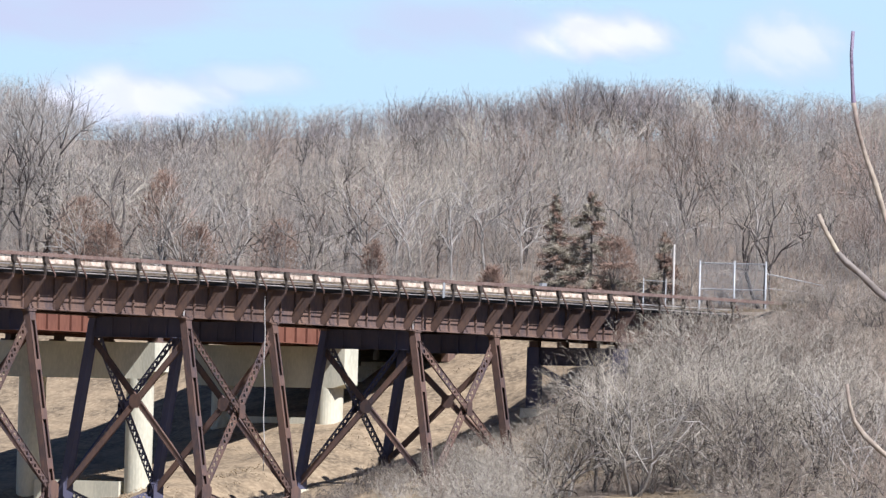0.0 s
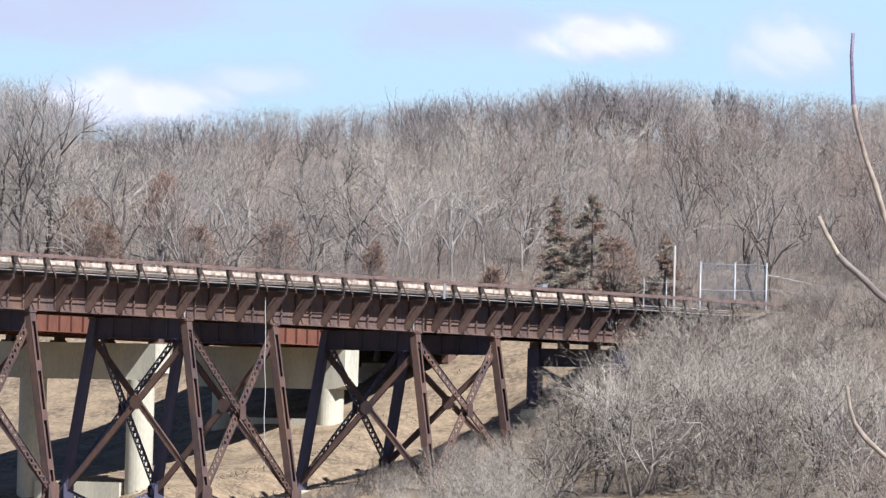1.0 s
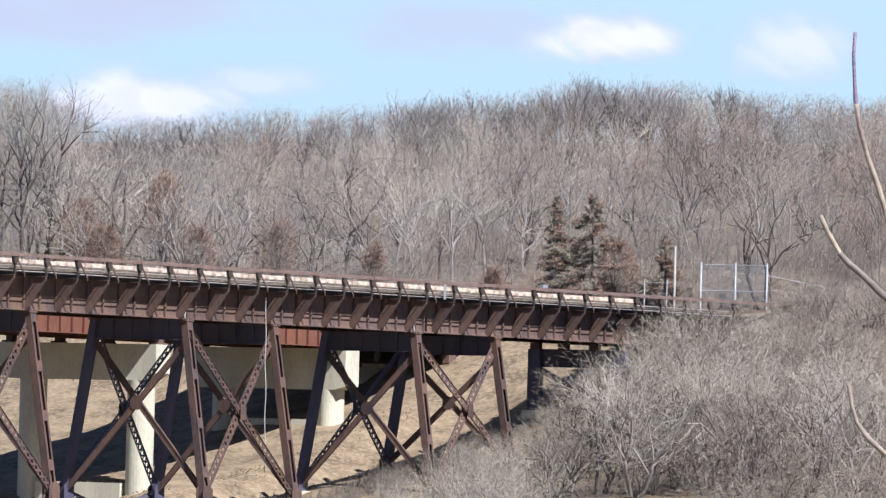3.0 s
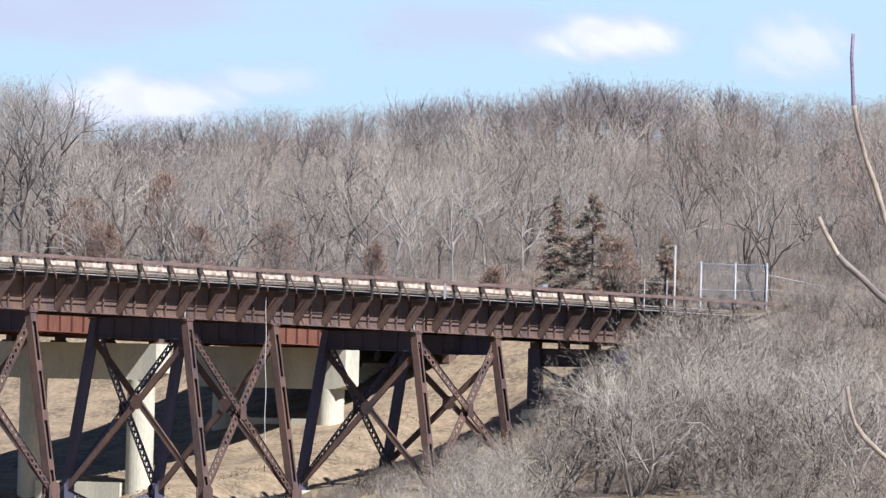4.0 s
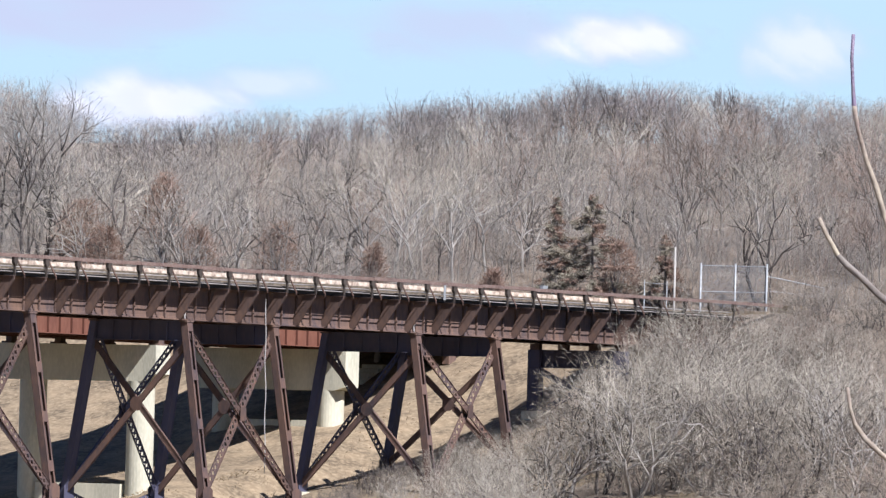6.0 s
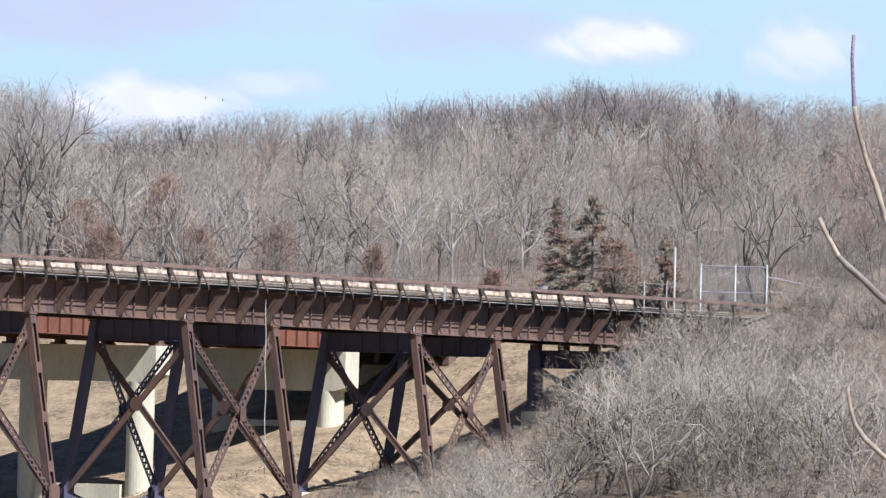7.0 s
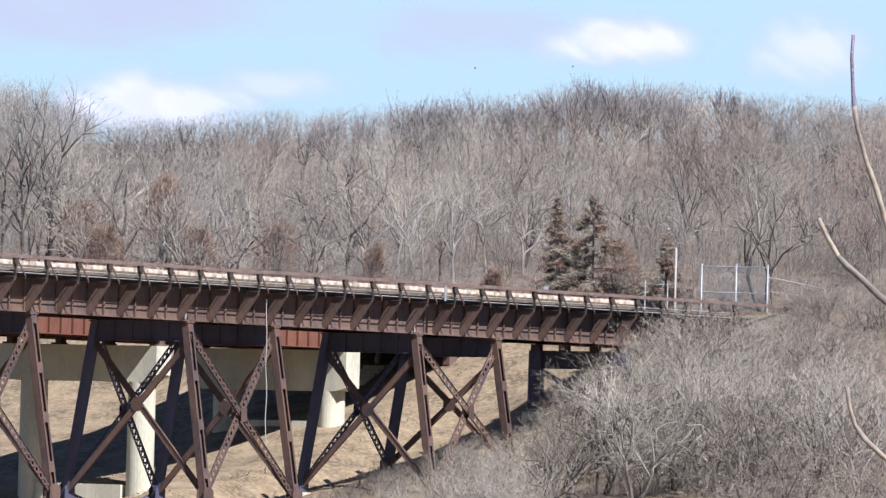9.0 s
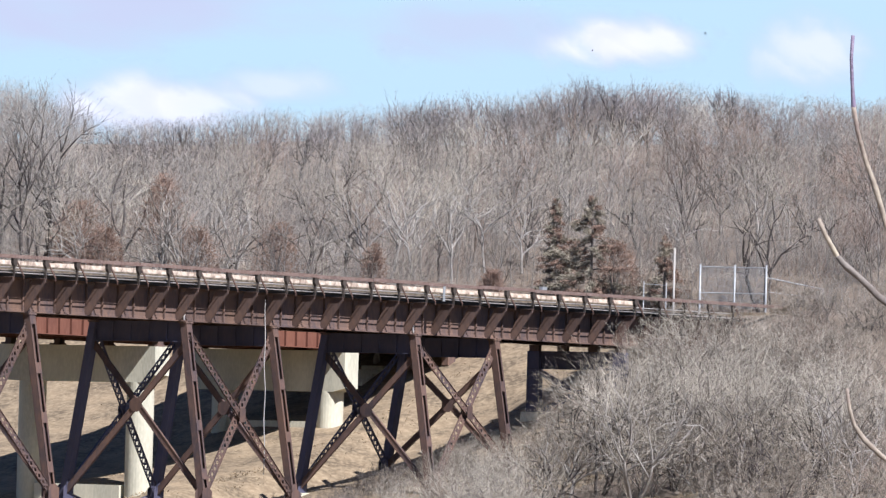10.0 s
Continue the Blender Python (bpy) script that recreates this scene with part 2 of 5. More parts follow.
# ---- the railway trestle ----
GB, GT, WIDE, OUT = 8.5, 10.38, 6.1, 1.5     # girder bottom and top, distance between girders, reach of the walkway brackets
S_BEGIN, S_END, PITCH_S = -77.2, 38.4, 3.048
POST0 = -46.74


def build_trestle():
    br = thing("railway_trestle", "rusted steel railway trestle with plate girders and a plank walkway", "bridge", AXES)
    cuts = [S_BEGIN, -52.0, -43.0, -27.4, -18.4, -2.85, 6.2, 21.3, S_END]
    for c, sign in ((0.0, -1), (WIDE, 1)):
        for a, b in zip(cuts, cuts[1:]):
            g = Shape()
            a2, b2 = a + 0.03, b - 0.03
            half = [(0.21, GB), (0.21, GB + 0.045), (0.05, GB + 0.06), (0.04, GB + 0.17), (0.012, GB + 0.18), (0.012, GT - 0.18), (0.04, GT - 0.17),
                    (0.05, GT - 0.06), (0.21, GT - 0.045), (0.21, GT)]
            g.prism([(c + u, z) for u, z in half] + [(c - u, z) for u, z in half[::-1]], 0, a2, b2)
            girder = part("girder", g.mesh("girder", RUST), br)
            st = Shape()
            st.box(-0.05, -0.045, GB + 0.05, -0.03, 0.075, GT - 0.05)
            st.box(-0.03, -0.045, GB + 0.05, 0.03, -0.03, GT - 0.05)
            me = st.mesh("stiffener", RUST)
            n = max(2, round((b - a) / 1.524))
            for i in range(n):
                s = a + (i + 0.5) * (b - a) / n
                part("stiffener", me, girder, Matrix.Translation((s, c - 0.10 * sign * -1, 0)))
    # brackets under the walkways, with their posts
    bracket = Shape()
    bracket.prism([(-0.02, GB + 0.5), (-0.02, GB + 0.05), (-0.30, GB + 0.05), (-OUT, GT - 0.20), (-OUT, GT - 0.04), (-0.72, GT - 0.04)], 0, -0.03, 0.03)
    bracket.bar((0, -OUT, GT - 0.21), (0, -0.31, GB + 0.04), 0.12, 0.025, (0, 1, 0))
    bracket.box(-0.13, -OUT, GT - 0.05, 0.13, -0.02, GT - 0.01)
    bracket_me = bracket.mesh("bracket", RUST)
    post = Shape()
    post.prism([(-0.05, GT + 0.0), (0.05, GT + 0.0), (0.06, 10.999), (-0.06, 10.999)], 1, -0.05, 0.045)
    post.prism([(-0.06, 10.92), (0.09, 10.92), (0.19, 11.10), (0.19, 11.36), (-0.19, 11.36), (-0.19, 11.10)], 1, -0.10, 0.08)
    post_me = post.mesh("railing_post", TIE)
    stay = Shape()
    stay.bar((0.10, -0.05, 11.28), (0.52, -0.30, GT + 0.02), 0.085, 0.07)
    stay.bar((0.52, -0.30, GT + 0.04), (0.52, -0.30, GT - 0.14), 0.05, 0.05, (1, 0, 0))
    stay_me = stay.mesh("railing_stay", RUST_DARK)
    far_me = Shape().box(-0.2, -0.1, GT, 0.2, 0.1, 10.98).mesh("kerb_block", TIE)
    n0 = -10
    for i in range(n0, 27):
        s = POST0 + PITCH_S * i
        if s < 37:
            part("bracket", bracket_me, br, Matrix.Translation((s, 0, 0)))
        edge = Matrix.Translation((s, -OUT, 0))
        part("railing_post", post_me, br, edge)
        part("railing_stay", stay_me, br, edge)
        part("kerb_block", far_me, br, Matrix.Translation((s + 1.2, WIDE + 0.35, 0)))
    # pale weathered drain strips at two joints of the girder
    strip = Shape().prism([(-0.07, 8.62), (0.05, 8.56), (0.09, 9.0), (0.06, 9.42), (-0.05, 9.46), (-0.09, 9.1)], 1, -0.14, -0.115).mesh("drain_strip", PIPE)
    for s in (-27.75, -3.2, 17.6):
        part("drain_strip", strip, br, Matrix.Translation((s, 0, 0)), "pale weathered drain strip")
    # white-painted post
    pw = Shape().box(-0.10, -0.13, GT + 0.1, 0.14, -0.10, 11.4)
    part("marker_board", pw.mesh("marker_board", GALV), br, Matrix.Translation((-2.3, -OUT, 0)), "white painted marker board")
    # rails of the railing, in lengths of two bays
    top = Shape().box(0, -0.13, 11.36, PITCH_S * 2 - 0.02, 0.13, 11.55)
    top_me = top.mesh("top_rail", RAIL_RUST)
    pipe_me = Shape().tube([(0, 0, 0), (PITCH_S * 2, 0, 0)], [0.034, 0.034], 8, False).mesh("pipe_rail", PIPE, True)
    for i in range(n0, 28, 2):
        s = POST0 + PITCH_S * i
        sag = 0.02 * math.sin(i * 1.7)
        part("top_rail", top_me, br, Matrix.Translation((s, -OUT, sag)) @ pose(0, 0, 0, 0, 0.12 * math.sin(i * 2.3), 0))
        if s > 27:
            continue
        part("pipe_rail", pipe_me, br, Matrix.Translation((s, -OUT + 0.14, 10.85 + sag)))
        part("pipe_rail", pipe_me, br, Matrix.Translation((s, -OUT + 0.14, 10.58 - sag)))
    # walkway planks (long boards) on joists, level with the ties
    plank_me = Shape().box(0.01, 0, 0, PITCH_S * 2 - 0.01, 0.2435, 0.05).mesh("plank", PLANK)
    for i in range(n0, 26, 2):
        s = POST0 + PITCH_S * i
        for k in range(5):
            part("plank", plank_me, br, Matrix.Translation((s, -1.17 + 0.245 * k, GT + 0.30 + random.uniform(0.0, 0.012))))
    joist_me = Shape().box(0.01, -0.06, GT + 0.004, PITCH_S * 2 - 0.01, 0.06, GT + 0.298).mesh("joist", TAR)
    for i in range(n0, 26, 2):
        for c in (-0.34, -0.66):
            part("joist", joist_me, br, Matrix.Translation((POST0 + PITCH_S * i, c, 0)))
    tie_me = Shape().box(-0.15, 0.0, 0, 0.15, WIDE + 0.02, 0.24).mesh("tie", TIE)
    s = S_BEGIN + 0.3
    while s < S_END:
        part("tie", tie_me, br, Matrix.Translation((s + random.uniform(-0.03, 0.03), random.uniform(-0.08, 0.08), GT + 0.055)))
        s += 0.40
    plate = Shape().box(S_BEGIN, 0.22, GT + 0.008, S_END, WIDE - 0.22, GT + 0.045)
    part("deck_plate", plate.mesh("deck_plate", RUST), br)
    box = Shape().box(-0.28, -0.1, 11.552, 0.28, 0.12, 11.74)
    part("box", box.mesh("box", GALV), br, Matrix.Translation((9.3, -OUT, 0)), "small white box on the rail")
    rail = Shape()
    rail.box(S_BEGIN, -0.035, 0.13, S_END + 6, 0.035, 0.17)
    rail.box(S_BEGIN, -0.008, 0.02, S_END + 6, 0.008, 0.13)
    rail.box(S_BEGIN, -0.07, 0, S_END + 6, 0.07, 0.02)
    rail_me = rail.mesh("running_rail", RUST)
    for c in (2.33, 3.77):
        part("running_rail", rail_me, br, Matrix.Translation((0, c, GT + 0.295)))
    # lateral bracing between the girders
    lat = Shape()
    for a, b in zip(cuts, cuts[1:]):
        n = max(2, round((b - a) / 4))
        for i in range(n):
            u, v = a + (b - a) * i / n, a + (b - a) * (i + 1) / n
            lat.bar((u, 0.2, GB + 0.3), (v, WIDE - 0.2, GB + 0.3), 0.12, 0.12)
            lat.bar((u, WIDE - 0.2, GB + 0.42), (v, 0.2, GB + 0.42), 0.12, 0.12)
    # the bracing below the deck has its shade in its colour
    part("lateral_bracing", lat.mesh("lateral_bracing", SHADED_STEEL), br)


def laced(a, b, wide, deep, face, lattice=True, chord=0.10):
    """A built-up member from a to b: two chords joined by crossing lacing bars or by tie plates; face is the direction in which it is wide."""
    a, b = Vector(a), Vector(b)
    x = (b - a).normalized()
    y = (Vector(face) - x * x.dot(Vector(face))).normalized()
    z = x.cross(y)
    sh, length = Shape(), (b - a).length
    for k in (-1, 1):
        o = y * k * (wide / 2 - 0.012)
        sh.bar(a + o, b + o, 0.024, deep, z)
        for e in ((-1,) if lattice else (-1, 1)):
            q = y * k * (wide / 2 - chord / 2) + z * e * (deep / 2 - 0.012)
            sh.bar(a + q, b + q, chord, 0.024, z)
    if lattice:
        n = max(3, round(length / (wide * 0.95)))
        for i in range(n):
            u, v = a + x * length * i / n, a + x * length * (i + 1) / n
            o = y * (wide / 2 - 0.04)
            for k, w in ((1, z * (-deep / 2 + 0.030)), (-1, z * (-deep / 2 + 0.046))):
                sh.bar(u + o * k + w, v - o * k + w, 0.12, 0.014, z)
    else:
        n = max(2, round(length / 2.9))
        for e in (-1, 1):
            for i in range(n + 1):
                m = a + x * (0.3 + (length - 0.6) * i / n)
                w = z * e * (deep / 2 + 0.004)
                sh.bar(m - x * 0.3 + w, m + x * 0.3 + w, wide * 0.96, 0.02, z)
        # the solid web between the chords
        sh.bar(a, b, wide - 0.06, 0.03, z)
    return sh


def plated(a, b, wide, deep, face):
    """A closed member of two channels with cover plates, its lips proud of the web."""
    a, b = Vector(a), Vector(b)
    x = (b - a).normalized()
    y = (Vector(face) - x * x.dot(Vector(face))).normalized()
    z = x.cross(y)
    sh = Shape()
    sh.bar(a, b, wide - 0.05, deep - 0.05, z)
    for k in (-1, 1):
        sh.bar(a + y * k * (wide / 2 - 0.03), b + y * k * (wide / 2 - 0.03), 0.06, deep, z)
    return sh


def leg_point(s, sgn_s, c, sgn_c, h):
    """A place on a battered leg, h below its top."""
    return Vector((s + sgn_s * 0.0153 * h, c + sgn_c * 0.1673 * h, GB - 0.05 - h))


def panels(h):
    """The heights between which the bracing crosses, from the top down."""
    if h < 10.6:
        return [(0.55, h - 0.35)]
    return [(0.55, 9.8), (9.9, h - 0.35)]


def build_bent(tw, s, sgn_s, h_foot):
    """Two battered legs, their cap beam and the cross bracing between them."""
    for c, sc in ((0.0, -1), (WIDE, 1)):
        a, b = leg_point(s, sgn_s, c, sc, 0.0), leg_point(s, sgn_s, c, sc, h_foot)
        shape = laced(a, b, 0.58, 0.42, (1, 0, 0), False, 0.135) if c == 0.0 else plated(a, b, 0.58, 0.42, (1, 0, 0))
        # far legs get the shade-blue colour, near legs the rust
        leg = part("leg", shape.mesh("leg", RUST_DARK if c == 0.0 else SHADED_STEEL), tw)
        sh = Shape().box(s - 0.36, c - 0.28, GB - 0.10, s + 0.36, c + 0.28, GB - 0.01)
        part("bearing_plate", sh.mesh("bearing_plate", RUST), leg)
    cap = Shape()
    cap.box(s - 0.02, 0.1, GB - 1.1, s + 0.02, WIDE - 0.1, GB - 0.03)
    for z in (GB - 1.14, GB - 0.05):
        cap.box(s - 0.2, 0.1, z, s + 0.2, WIDE - 0.1, z + 0.04)
    for i in range(1, 5):
        c = WIDE * i / 5
        cap.box(s - 0.14, c - 0.05, GB - 1.1, s + 0.14, c + 0.05, GB - 0.05)
    # the shade under the girders is painted into the cap beam's colour
    part("cap_beam", cap.mesh("cap_beam", SHADED_STEEL), tw)
    for h0, h1 in panels(h_foot):
        # the plate where the sway braces cross
        p0, p1 = leg_point(s, sgn_s, 0.0, -1, h0 + 0.6), leg_point(s, sgn_s, WIDE, 1, h1)
        mid = p0.lerp(p1, (WIDE / 2 - p0.y) / (p1.y - p0.y))
        ring = [(mid.y + 0.43 * math.cos(q * 0.7854 + 0.39), mid.z + 0.43 * math.sin(q * 0.7854 + 0.39)) for q in range(8)]
        part("gusset", Shape().prism(ring, 0, mid.x - 0.20, mid.x - 0.182).mesh("gusset", RUST_DARK), tw)
        for c, sc in ((0.0, -1), (WIDE, 1)):
            oc, os_ = (WIDE, 1) if sc < 0 else (0.0, -1)
            a, b = leg_point(s, sgn_s, c, sc, h0 + 0.6), leg_point(s, sgn_s, oc, os_, h1)
            off = Vector((0.09 * sc, 0, 0))
            part("sway_brace", plated(a + off, b + off, 0.34, 0.16, (0, 1, 0)).mesh("sway_brace", RUST_DARK), tw)


def footing(s, c, z, top):
    fb = Shape()
    fb.prism([(-0.9, -1.2), (0.9, -1.2), (0.55, top - z), (-0.55, top - z)], 1, -0.6, 0.6)
    ob = new("footing", fb.mesh("footing", CONCRETE))
    ob.matrix_world = AXES @ Matrix.Translation((s, c, z))
    tagged(ob, "concrete footing under a trestle leg", "footing", "footings of the trestle")


def build_tower(s0, s1):
    tw = thing("trestle_tower", "rust-brown steel trestle tower with laced bracing, its sheltered members coloured blue-black as in shade", "trestle tower", AXES, "towers of the trestle")
    depth = []
    for s, sg in ((s0, -1), (s1, 1)):
        lows = [ground_z(s, -1.5), ground_z(s, WIDE + 1.5)]
        h = GB - 0.05 - (min(lows) + 0.02)
        depth.append(h)
        build_bent(tw, s, sg, h)
        for c, sc, z in ((0, -1, lows[0]), (WIDE, 1, lows[1])):
            q = leg_point(s, sg, c, sc, h)
            footing(q.x, q.y, z, min(z, q.z) + 0.1)
    for c, sc in ((0.0, -1), (WIDE, 1)):
        for h0, h1 in panels(min(depth)):
            ha = h1 if h1 > 9 else min(depth[1] - 0.35, 9.8)
            hb = h1 if h1 > 9 else min(depth[0] - 0.35, 9.8)
            a0, a1 = leg_point(s0, -1, c, sc, h0), leg_point(s1, 1, c, sc, ha)
            b0, b1 = leg_point(s1, 1, c, sc, h0), leg_point(s0, -1, c, sc, hb)
            for (a, b), k in (((a0, a1), -1), ((b0, b1), 1)):
                off = Vector((0, 0.10 * k, 0))
                # braces and gussets on the far side carry painted shade
                part("diagonal_brace", laced(a + off, b + off, 0.50, 0.09, (1, 0, 0.3)).mesh("diagonal_brace", RUST_DARK if c == 0.0 else SHADED_STEEL), tw)
            # where the diagonals cross
            u0, u1 = (a0.x, a0.z), (a1.x, a1.z)
            w0, w1 = (b0.x, b0.z), (b1.x, b1.z)
            den = (u1[0] - u0[0]) * (w1[1] - w0[1]) - (u1[1] - u0[1]) * (w1[0] - w0[0])
            k = ((w0[0] - u0[0]) * (w1[1] - w0[1]) - (w0[1] - u0[1]) * (w1[0] - w0[0])) / den
            places = [(a0.lerp(a1, k), 0.30)] + [(q, 0.5) for q in (a1, b1)]
            for m, w in places:
                v = 0.55 if w > 0.4 else 0.40
                g = Shape()
                for y in (m.y - 0.24, m.y + 0.22):
                    g.prism([(m.x - w, m.z - 0.35), (m.x - 0.2, m.z - v), (m.x + 0.2, m.z - v), (m.x + w, m.z - 0.35), (m.x + w, m.z + 0.35),
                             (m.x + 0.2, m.z + v), (m.x - 0.2, m.z + v), (m.x - w, m.z + 0.35)], 1, y, y + 0.02)
                part("gusset", g.mesh("gusset", RUST_DARK if c == 0.0 else SHADED_STEEL), tw)


build_trestle()
for s0, s1 in ((-52.0, -43.0), (-27.4, -18.4), (-2.85, 6.2)):
    build_tower(s0, s1)


def build_end_bent():
    s = 21.3
    tw = thing("trestle_bent", "steel end bent with crossed braces, coloured dark blue-black as in shade", "trestle bent", AXES)
    lows = [ground_z(s, -0.5), ground_z(s, WIDE + 0.5)]
    h = GB - 0.05 - (min(lows) + 0.3)
    for c, z in ((0.0, lows[0]), (WIDE, lows[1])):
        a, b = Vector((s, c, GB - 0.4)), Vector((s, c, GB - 0.05 - h))
        # legs, braces and cap of this bent are coloured as if shaded
        part("leg", plated(a, b, 0.85, 0.5, (0, 1, 0)).mesh("leg", SHADED_STEEL), tw)
        footing(s, c, z, b.z + 0.1)
    for c, e, k in ((0.3, WIDE - 0.3, 0.12), (WIDE - 0.3, 0.3, -0.12)):
        kb = plated((s + k, c, GB - 1.6), (s + k, e, GB - min(h, 6.5)), 0.36, 0.2, (0, 1, 0))
        part("sway_brace", kb.mesh("sway_brace", SHADED_STEEL), tw)
    cap = Shape()
    cap.box(s - 0.03, -0.4, GB - 1.45, s + 0.03, WIDE + 0.4, GB - 0.42)
    for z in (GB - 1.5, GB - 0.44):
        cap.box(s - 0.25, -0.4, z, s + 0.25, WIDE + 0.4, z + 0.05)
    part("cap_beam", cap.mesh("cap_beam", SHADED_STEEL), tw)
    blk = Shape().box(s - 0.2, -0.32, GB - 0.388, s + 0.2, 0.32, GB - 0.01).mesh("bearing_block", RUST)
    for c in (0.0, 1.9, 4.1, WIDE):
        part("bearing_block", blk, tw, Matrix.Translation((0, c, 0)))


build_end_bent()


def build_rope():
    pts = [(-20.35 + 0.02 * math.sin(i * 0.9), -0.75 - 0.015 * i + 0.03 * math.sin(i * 1.3), 9.95 - i * 0.62) for i in range(17)]
    sh = Shape().tube(pts, [0.028] * len(pts), 6, False)
    ob = new("rope", sh.mesh("rope", ROPE, True))
    ob.matrix_world = AXES
    tagged(ob, "pale rope hanging down from the trestle girder", "rope")


build_rope()


def build_abutment():
    sh = Shape()
    sh.box(37.6, -2.2, 5.0, 40.6, WIDE + 2.2, GB - 0.1)
    sh.box(38.5, -0.5, GB - 0.1, 40.6, WIDE + 2.2, 11.1)
    sh.box(38.9, -2.2, GB - 0.1, 40.6, -0.504, 11.5)
    ob = new("abutment", sh.mesh("abutment", TAN_STONE))
    ob.matrix_world = AXES
    tagged(ob, "tan concrete abutment at the end of the trestle", "abutment", kind="structure")


build_abutment()

# ---- the road bridge behind ----
RC0, RC1 = 20.6, 32.4


def build_pier(s, base, zt=7.6, zb=5.4, face=1.75):
    pr = thing("bridge_pier", "pale concrete hammerhead pier with round columns", "bridge pier", AXES, "piers of the road bridge")
    cap = Shape()
    cap.prism([(RC0 + 0.1, zt), (RC0 + 0.1, zt - face), (RC0 + 0.9, zb), (RC1 - 0.9, zb), (RC1 - 0.1, zt - face), (RC1 - 0.1, zt)], 0, s - 0.8, s + 0.8)
    part("cap", cap.mesh("cap", CONCRETE), pr)
    for c in (RC0 + 1.6, RC1 - 2.3):
        n = 28
        ring = [(s + 0.84 * math.cos(2 * math.pi * i / n), c + 0.84 * math.sin(2 * math.pi * i / n)) for i in range(n)]
        col = Shape().prism(ring, 2, base - 1.4, zb)
        part("column", col.mesh("column", CONCRETE), pr)
    ft = Shape().box(s - 0.8, RC0 + 2.45, base - 1.6, s + 0.8, RC1 - 3.15, base + 0.1)
    part("strut_wall", ft.mesh("strut_wall", CONCRETE), pr)
    for k in range(4):
        c = RC0 + 0.4 + k * 3.6
        b = Shape().box(s - 0.4, c - 0.2, zt, s + 0.4, c + 0.5, zt + (8.0 - zt) * 0.3)
        b.box(s - 0.26, c - 0.16, zt + (8.0 - zt) * 0.3, s + 0.3, c + 0.28, 8.0)
        part("bearing", b.mesh("bearing", RUST), pr)


def build_road_bridge():
    hw = thing("road_bridge", "road bridge of weathering steel girders with concrete barriers", "bridge", AXES)
    s0, s1 = -110.0, 42.0
    cuts = [s0, -85.0, -60.0, -35.0, -10.0, 15.0, s1]
    for k in range(4):
        c = RC0 + 0.4 + k * 3.6
        g = Shape()
        g.box(s0, c - 0.012, 8.0, s1, c + 0.012, 11.1)
        for z in (8.0, 11.05):
            g.box(s0, c - 0.24, z, s1, c + 0.24, z + 0.05)
        girder = part("girder", g.mesh("girder", RUST_RED), hw)
        me = Shape().box(-0.012, -0.17, 8.05, 0.012, -0.012, 11.05).mesh("stiffener", RUST_RED)
        s = s0 + 0.8
        while s < s1:
            part("stiffener", me, girder, Matrix.Translation((s, c, 0)))
            s += 1.25
    slab = Shape().box(s0, RC0 - 0.1, 11.1, s1, RC1 + 0.1, 11.4)
    part("deck_slab", slab.mesh("deck_slab", CONCRETE), hw)
    length = 6.0
    bm = Shape()
    bm.prism([(0.02, 0.56), (0.34, 0.56), (0.28, 0.62), (0.26, 0.82), (0.06, 0.82), (0.02, 0.62)], 0, 0.015, length - 0.015)
    curb = Shape().prism([(0.03, 0), (0.42, 0), (0.33, 0.556), (0.03, 0.556)], 0, 0.01, length - 0.01)
    curb_me = curb.mesh("curb", CURB)
    me = bm.mesh("barrier", BARRIER)
    s = s0
    while s < 57:
        for c, t in ((RC0 - 0.1, 0), (RC1 + 0.1, 180)):
            m = Matrix.Translation((s + (length if t else 0), c, 11.4)) @ pose(0, 0, 0, 0, 0, t)
            part("curb", curb_me, part("barrier", me, hw, m))
        s += length
    for s, base in ((-64.8, -9.5), (-42.6, -7.5), (-20.4, -4.6), (1.7, -0.95)):
        build_pier(s, base)
    build_pier(23.3, 3.35, 7.92, 5.35, 2.35)
    part("hanger_block", Shape().box(35.0, RC0 + 0.15, 7.35, 35.9, RC0 + 0.65, 7.998).mesh("hanger_block", RUST), hw)
    ab = Shape().box(42.0, RC0 - 0.4, 5.5, 44.0, RC1 + 0.4, 11.1)
    part("abutment", ab.mesh("abutment", CONCRETE), hw)
    rd = Shape().box(42.0, RC0 - 0.3, 10.9, 66.0, RC1 + 0.3, 11.4)
    ob = new("road", rd.mesh("road", ROAD))
    ob.matrix_world = AXES
    tagged(ob, "asphalt approach road behind the bridge", "road", kind="structure")


build_road_bridge()


